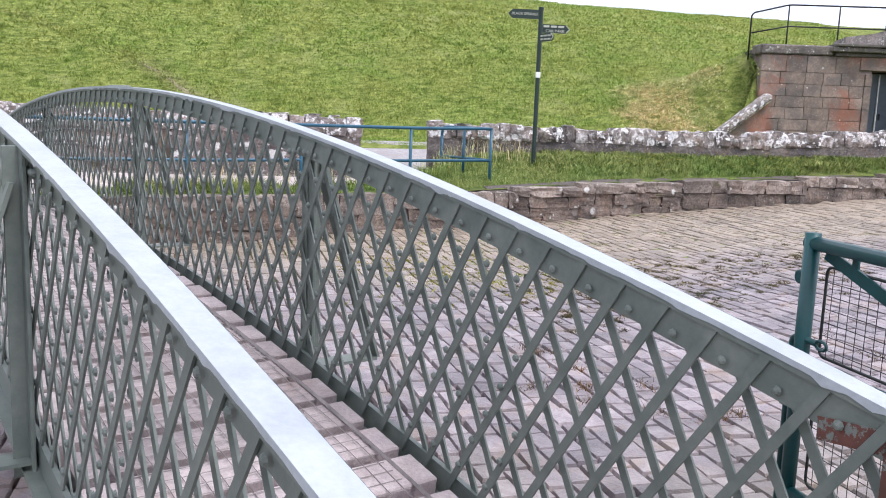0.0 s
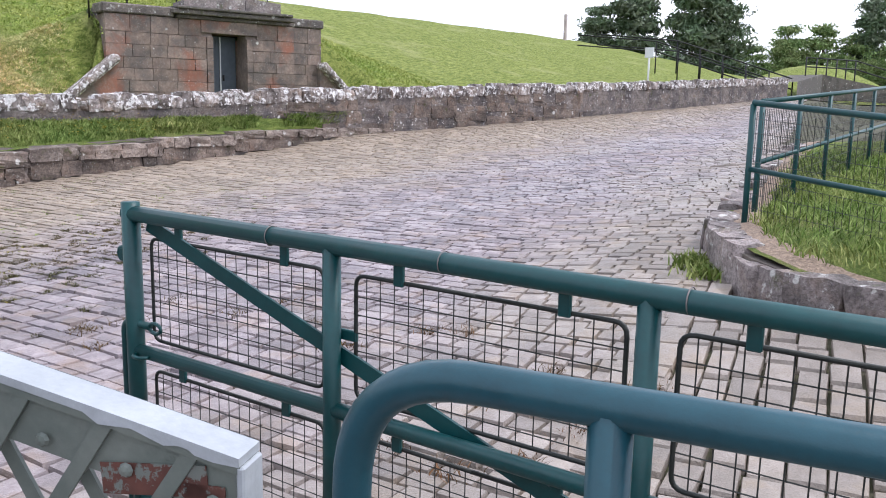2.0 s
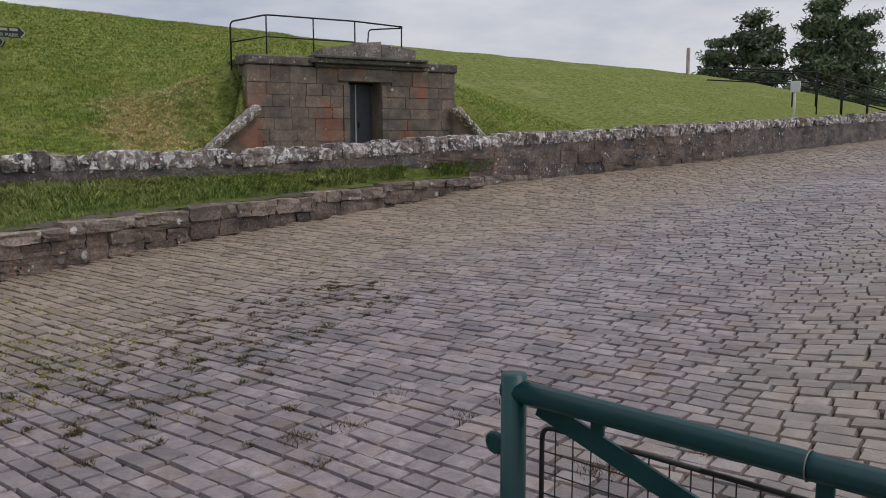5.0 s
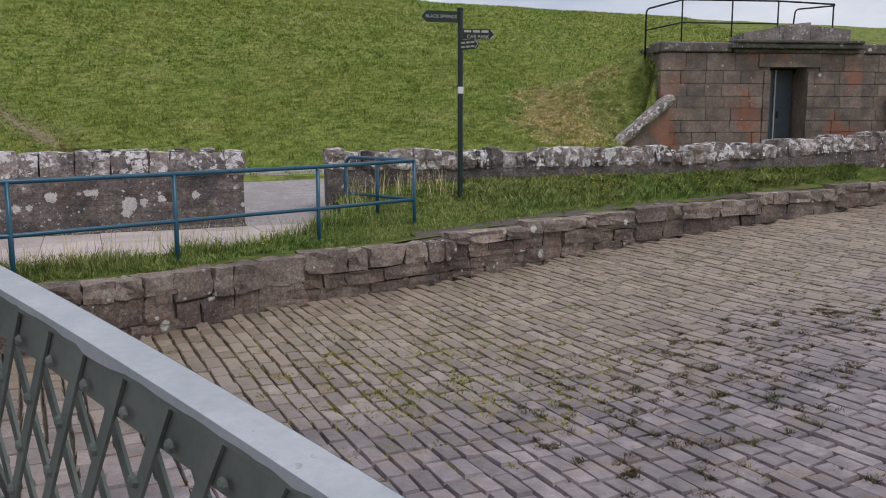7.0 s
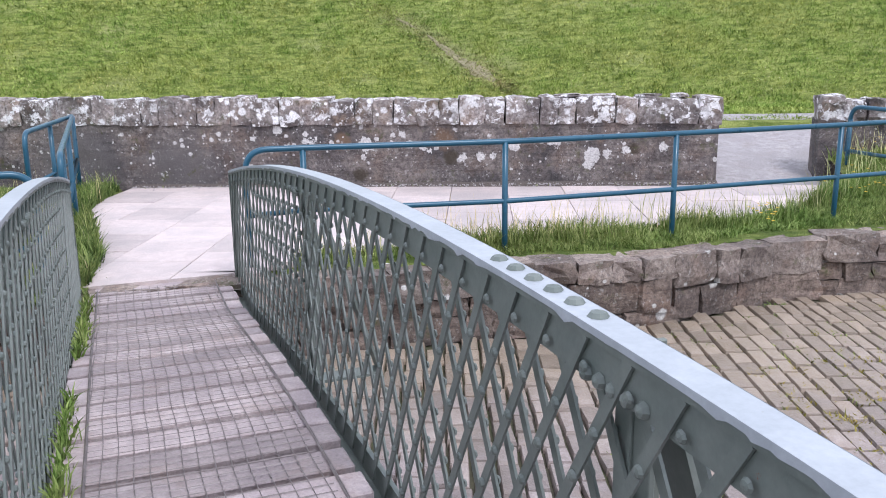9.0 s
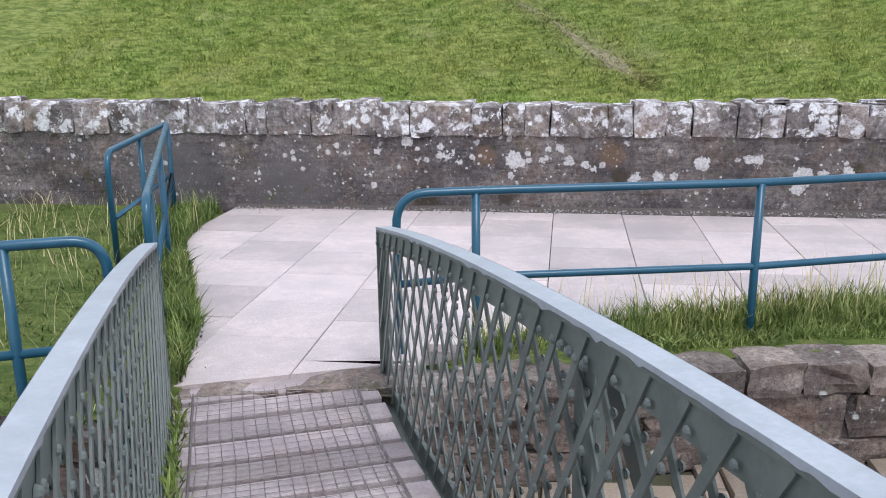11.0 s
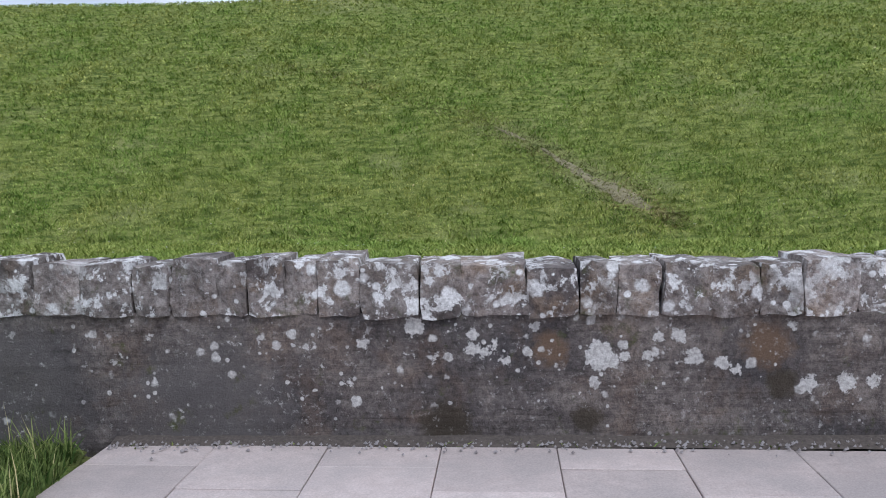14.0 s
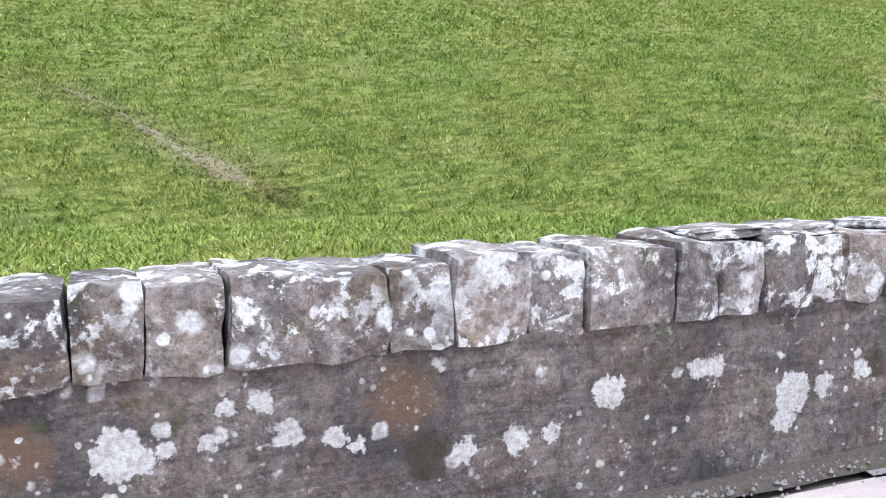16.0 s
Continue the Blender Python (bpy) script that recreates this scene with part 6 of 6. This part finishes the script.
# ---- pieces: coping stones ----
rng = random.Random(31)
EDGES = [-4.98, -4.79, -4.41, -4.15, -3.86, -3.67, -3.42, -3.25, -3.05, -2.87, -2.64, -2.33, -2.115, -1.765, -1.50, -1.305, -1.08, -0.83, -0.57, -0.35, -0.07, 0.15, 0.53, 0.73, 0.92, 1.16, 1.36, 1.59, 2.27, 2.53]
e_ = -5.2
while e_ > -9.2:
    EDGES.insert(0, e_)
    e_ -= rng.uniform(0.17, 0.32)
for a, b in zip(EDGES, EDGES[1:]):
    w, h = b - a + 0.004, rng.uniform(0.265, 0.318)
    me = stone_mesh(rng, w, 0.43 + rng.uniform(-0.02, 0.03), h, 0.14, "stone", M_COPE, 3, 0.55)
    data_part("stone", me, wall_left, pose((a + b) / 2, WALL_FACE + 0.19 + rng.uniform(-0.014, 0.012), 0.655 - 0.006 * (a + b) / 2, rng.uniform(-2, 2), rng.uniform(-2.5, 2.5), rng.uniform(-2.5, 2.5)))
for k in range(4):
    # thin flakes of slate lying loose along the top
    x = (0.85, 1.25, 1.75, 2.1)[k]
    me = stone_mesh(rng, rng.uniform(0.16, 0.3), 0.34, 0.035, 0.3, "flake", M_COPE, 2, 0.8)
    data_part("flake", me, wall_left, pose(x, WALL_FACE + 0.2, 0.945 - 0.006 * x, rng.uniform(-3, 3), rng.uniform(-4, 4), rng.uniform(-8, 8)))
coping(wall_right, [p for p in WALL_Y if p[0] < 19], lambda x: along(WALL_Z, x) - 0.245, rng, 0.15, 0.27, 0.21, 0.29, 0.42)
coping(wall_right, [p for p in WALL_Y if p[0] > 18], lambda x: along(WALL_Z, x) - 0.245, rng, 0.30, 0.50, 0.20, 0.29, 0.42)

# ---- pieces: stones of the retaining wall and the kerb ----
rng = random.Random(17)


def face_stones(parent, pts, z_lo, z_hi, mat, h0=0.12, h1=0.19, w0=0.25, w1=0.70, depth=0.16, lid=True):
    P = [Vector((x, y, 0)) for x, y in pts]
    lens = [(b - a).length for a, b in zip(P, P[1:])]
    total = sum(lens)

    def at(t):
        for a, b, q in zip(P, P[1:], lens):
            if t <= q:
                return a.lerp(b, t / q), (b - a).normalized()
            t -= q
        return P[-1], (P[-1] - P[-2]).normalized()

    t = 0.0
    while t < total - 0.1:
        seg = min(rng.uniform(0.7, 2.4), total - t)
        p, d = at(t + seg / 2)
        lo, hi = z_lo(p.x), z_hi(p.x)
        n_c = max(1, round((hi - lo) / rng.uniform(h0, h1)))
        cuts = sorted([lo] + [lo + (hi - lo) * (k + rng.uniform(-0.28, 0.28)) / n_c for k in range(1, n_c)] + [hi])
        for k in range(n_c):
            u = t - rng.uniform(0, 0.08) * (k % 2)
            while u < t + seg - 0.06:
                w = min(rng.uniform(w0, w1), t + seg - u + rng.uniform(-0.02, 0.04))
                if w < 0.08:
                    break
                q, dd = at(u + w / 2)
                nrm = Vector((-dd.y, dd.x, 0))
                hh = cuts[k + 1] - cuts[k]
                c = q + nrm * (depth / 2 - (0.02 if k == n_c - 1 and lid else 0) + rng.uniform(-0.026, 0.014))
                me = stone_mesh(rng, w + 0.002, depth + (0.12 if k == n_c - 1 and lid else 0), hh + 0.001, 0.26, "stone", M_RETCAP if k == n_c - 1 and lid else mat, 2, 0.42)
                data_part("stone", me, parent, pose(c.x, c.y + (0.05 if k == n_c - 1 and lid else 0), cuts[k] + rng.uniform(-0.006, 0.006), 0, rng.uniform(-1.5, 1.5), math.degrees(math.atan2(dd.y, dd.x)) + rng.uniform(-1.5, 1.5)))
                u += w
        t += seg


face_stones(wall_ret, [p for p in RET_Y if p[0] > -4], lambda x: chan_z(x, along(RET_Y, x)) - 0.04, lambda x: along(RET_Z, x) + 0.01, M_RET, 0.13, 0.21, 0.16, 0.62)
face_stones(wall_right, [p for p in WALL_Y if 12 < p[0] < 25], lambda x: chan_z(x, edge_y(x)) - 0.05, lambda x: along(WALL_Z, x) - 0.225, M_RET, 0.16, 0.24, 0.25, 0.7, 0.12, False)
face_stones(kerb_wall, KERB[:-1], lambda x: chan_z(x, kerb_y(x)) - 0.05, lambda x: isl_z(x) + 0.02, M_KERB, 0.16, 0.24, 0.22, 0.5, 0.24, False)

# ---- pieces: granite setts ----
rng = random.Random(77)
SETTS = []


def old_corner(x, y):
    return x > 2.6 and y < 2.59 + 0.2 * (x - 3.84)


def on_island(x, y):
    return x > 5.5 and y < (kerb_y(x) if x < 16 else 4.6 + 0.13 * (x - 16)) - 0.03


x0 = -6.0
while x0 < 38.0:
    wd = rng.uniform(0.112, 0.138) if x0 < 13 else rng.uniform(0.125, 0.155)
    k = -0.03 - 0.026 * max(0.0, min(x0, 10) - 2)
    y = -2.5 + rng.uniform(0, 0.3)
    while y < 13.2:
        ln = rng.uniform(0.16, 0.30) if y > 5.5 else rng.uniform(0.14, 0.24)
        yc = y + ln / 2
        x = x0 + wd / 2 + (yc - 8) * k + 0.02 * n2(yc, x0, 0.8)
        wl_ = wd * (1 - 0.026 * (yc - 8) * (1 if 2 < x0 < 10 else 0))
        y += ln
        if yc > edge_y(x) - 0.05 or on_island(x, yc) or old_corner(x, yc + 0.13) or (x < 0.2 and yc < 3.05):
            continue
        if x > 37.0 or (x > 22 and yc < 5.3):
            continue
        gap = 0.014 if x < 8 else 0.010
        SETTS.append((x, yc, wl_ - gap, ln - gap, math.degrees(math.atan(-k))))
    x0 += wd
y0 = -3.2
while y0 < 3.6:
    wd = rng.uniform(0.145, 0.17)
    x = 2.2 + rng.uniform(0, 0.3)
    while x < 8:
        ln = rng.uniform(0.22, 0.36)
        xc, yc = x + ln / 2, y0 + wd / 2 + 0.2 * (x - 4)
        x += ln
        if old_corner(xc, yc - 0.05) and not on_island(xc, yc):
            SETTS.append((xc, yc, ln - 0.018, wd - 0.016, 11.0))
    y0 += wd


def sett_verts(sx, sy, r):
    """A worn block: vertical sides, rounded shoulders, a slightly domed top."""
    j = lambda a: a + r.uniform(-0.007, 0.007)
    hx, hy = sx / 2, sy / 2
    b = [(-hx, -hy), (hx, -hy), (hx, hy), (-hx, hy)]
    lo = [(x, y, -0.10) for x, y in b]
    mid = [(j(x), j(y), -0.020) for x, y in b]
    tp = [(m[0] * 0.91, m[1] * 0.94, 0.0 + r.uniform(-0.003, 0.003)) for m in mid]
    return lo + mid + tp + [(r.uniform(-0.02, 0.02), r.uniform(-0.02, 0.02), 0.006)]


SFACES = [(k, (k + 1) % 4, 4 + (k + 1) % 4, 4 + k) for k in range(4)] + [(4 + k, 4 + (k + 1) % 4, 8 + (k + 1) % 4, 8 + k) for k in range(4)] + [(8 + k, 8 + (k + 1) % 4, 12) for k in range(4)]
jv, jf = [], []
single = 0
for x, y, sx, sy, ang in SETTS:
    z = chan_z(x, y) + rng.uniform(-0.007, 0.005)
    slope_x = math.degrees(math.atan((chan_z(x + 0.2, y) - chan_z(x - 0.2, y)) / 0.4))
    slope_y = math.degrees(math.atan((chan_z(x, y + 0.2) - chan_z(x, y - 0.2)) / 0.4))
    m = pose(x, y, z, slope_y + rng.uniform(-1.1, 1.1), -slope_x + rng.uniform(-1.1, 1.1), ang + rng.uniform(-2, 2))
    vs = sett_verts(sx, sy, rng)
    if 2.3 < x < 4.3 and 5.0 < y < 7.8 and single < 295:
        me = bpy.data.meshes.new("sett")
        me.from_pydata(vs, [], SFACES)
        me.materials.append(M_SETT)
        data_part("sett", me, road, m)
        single += 1
    else:
        o = len(jv)
        jv += [m @ Vector(v) for v in vs]
        jf += [tuple(o + i for i in f) for f in SFACES]
tagged(soup("sett_paving", jv, jf, M_SETTS, road), "worn granite setts laid in courses", kind="stuff")
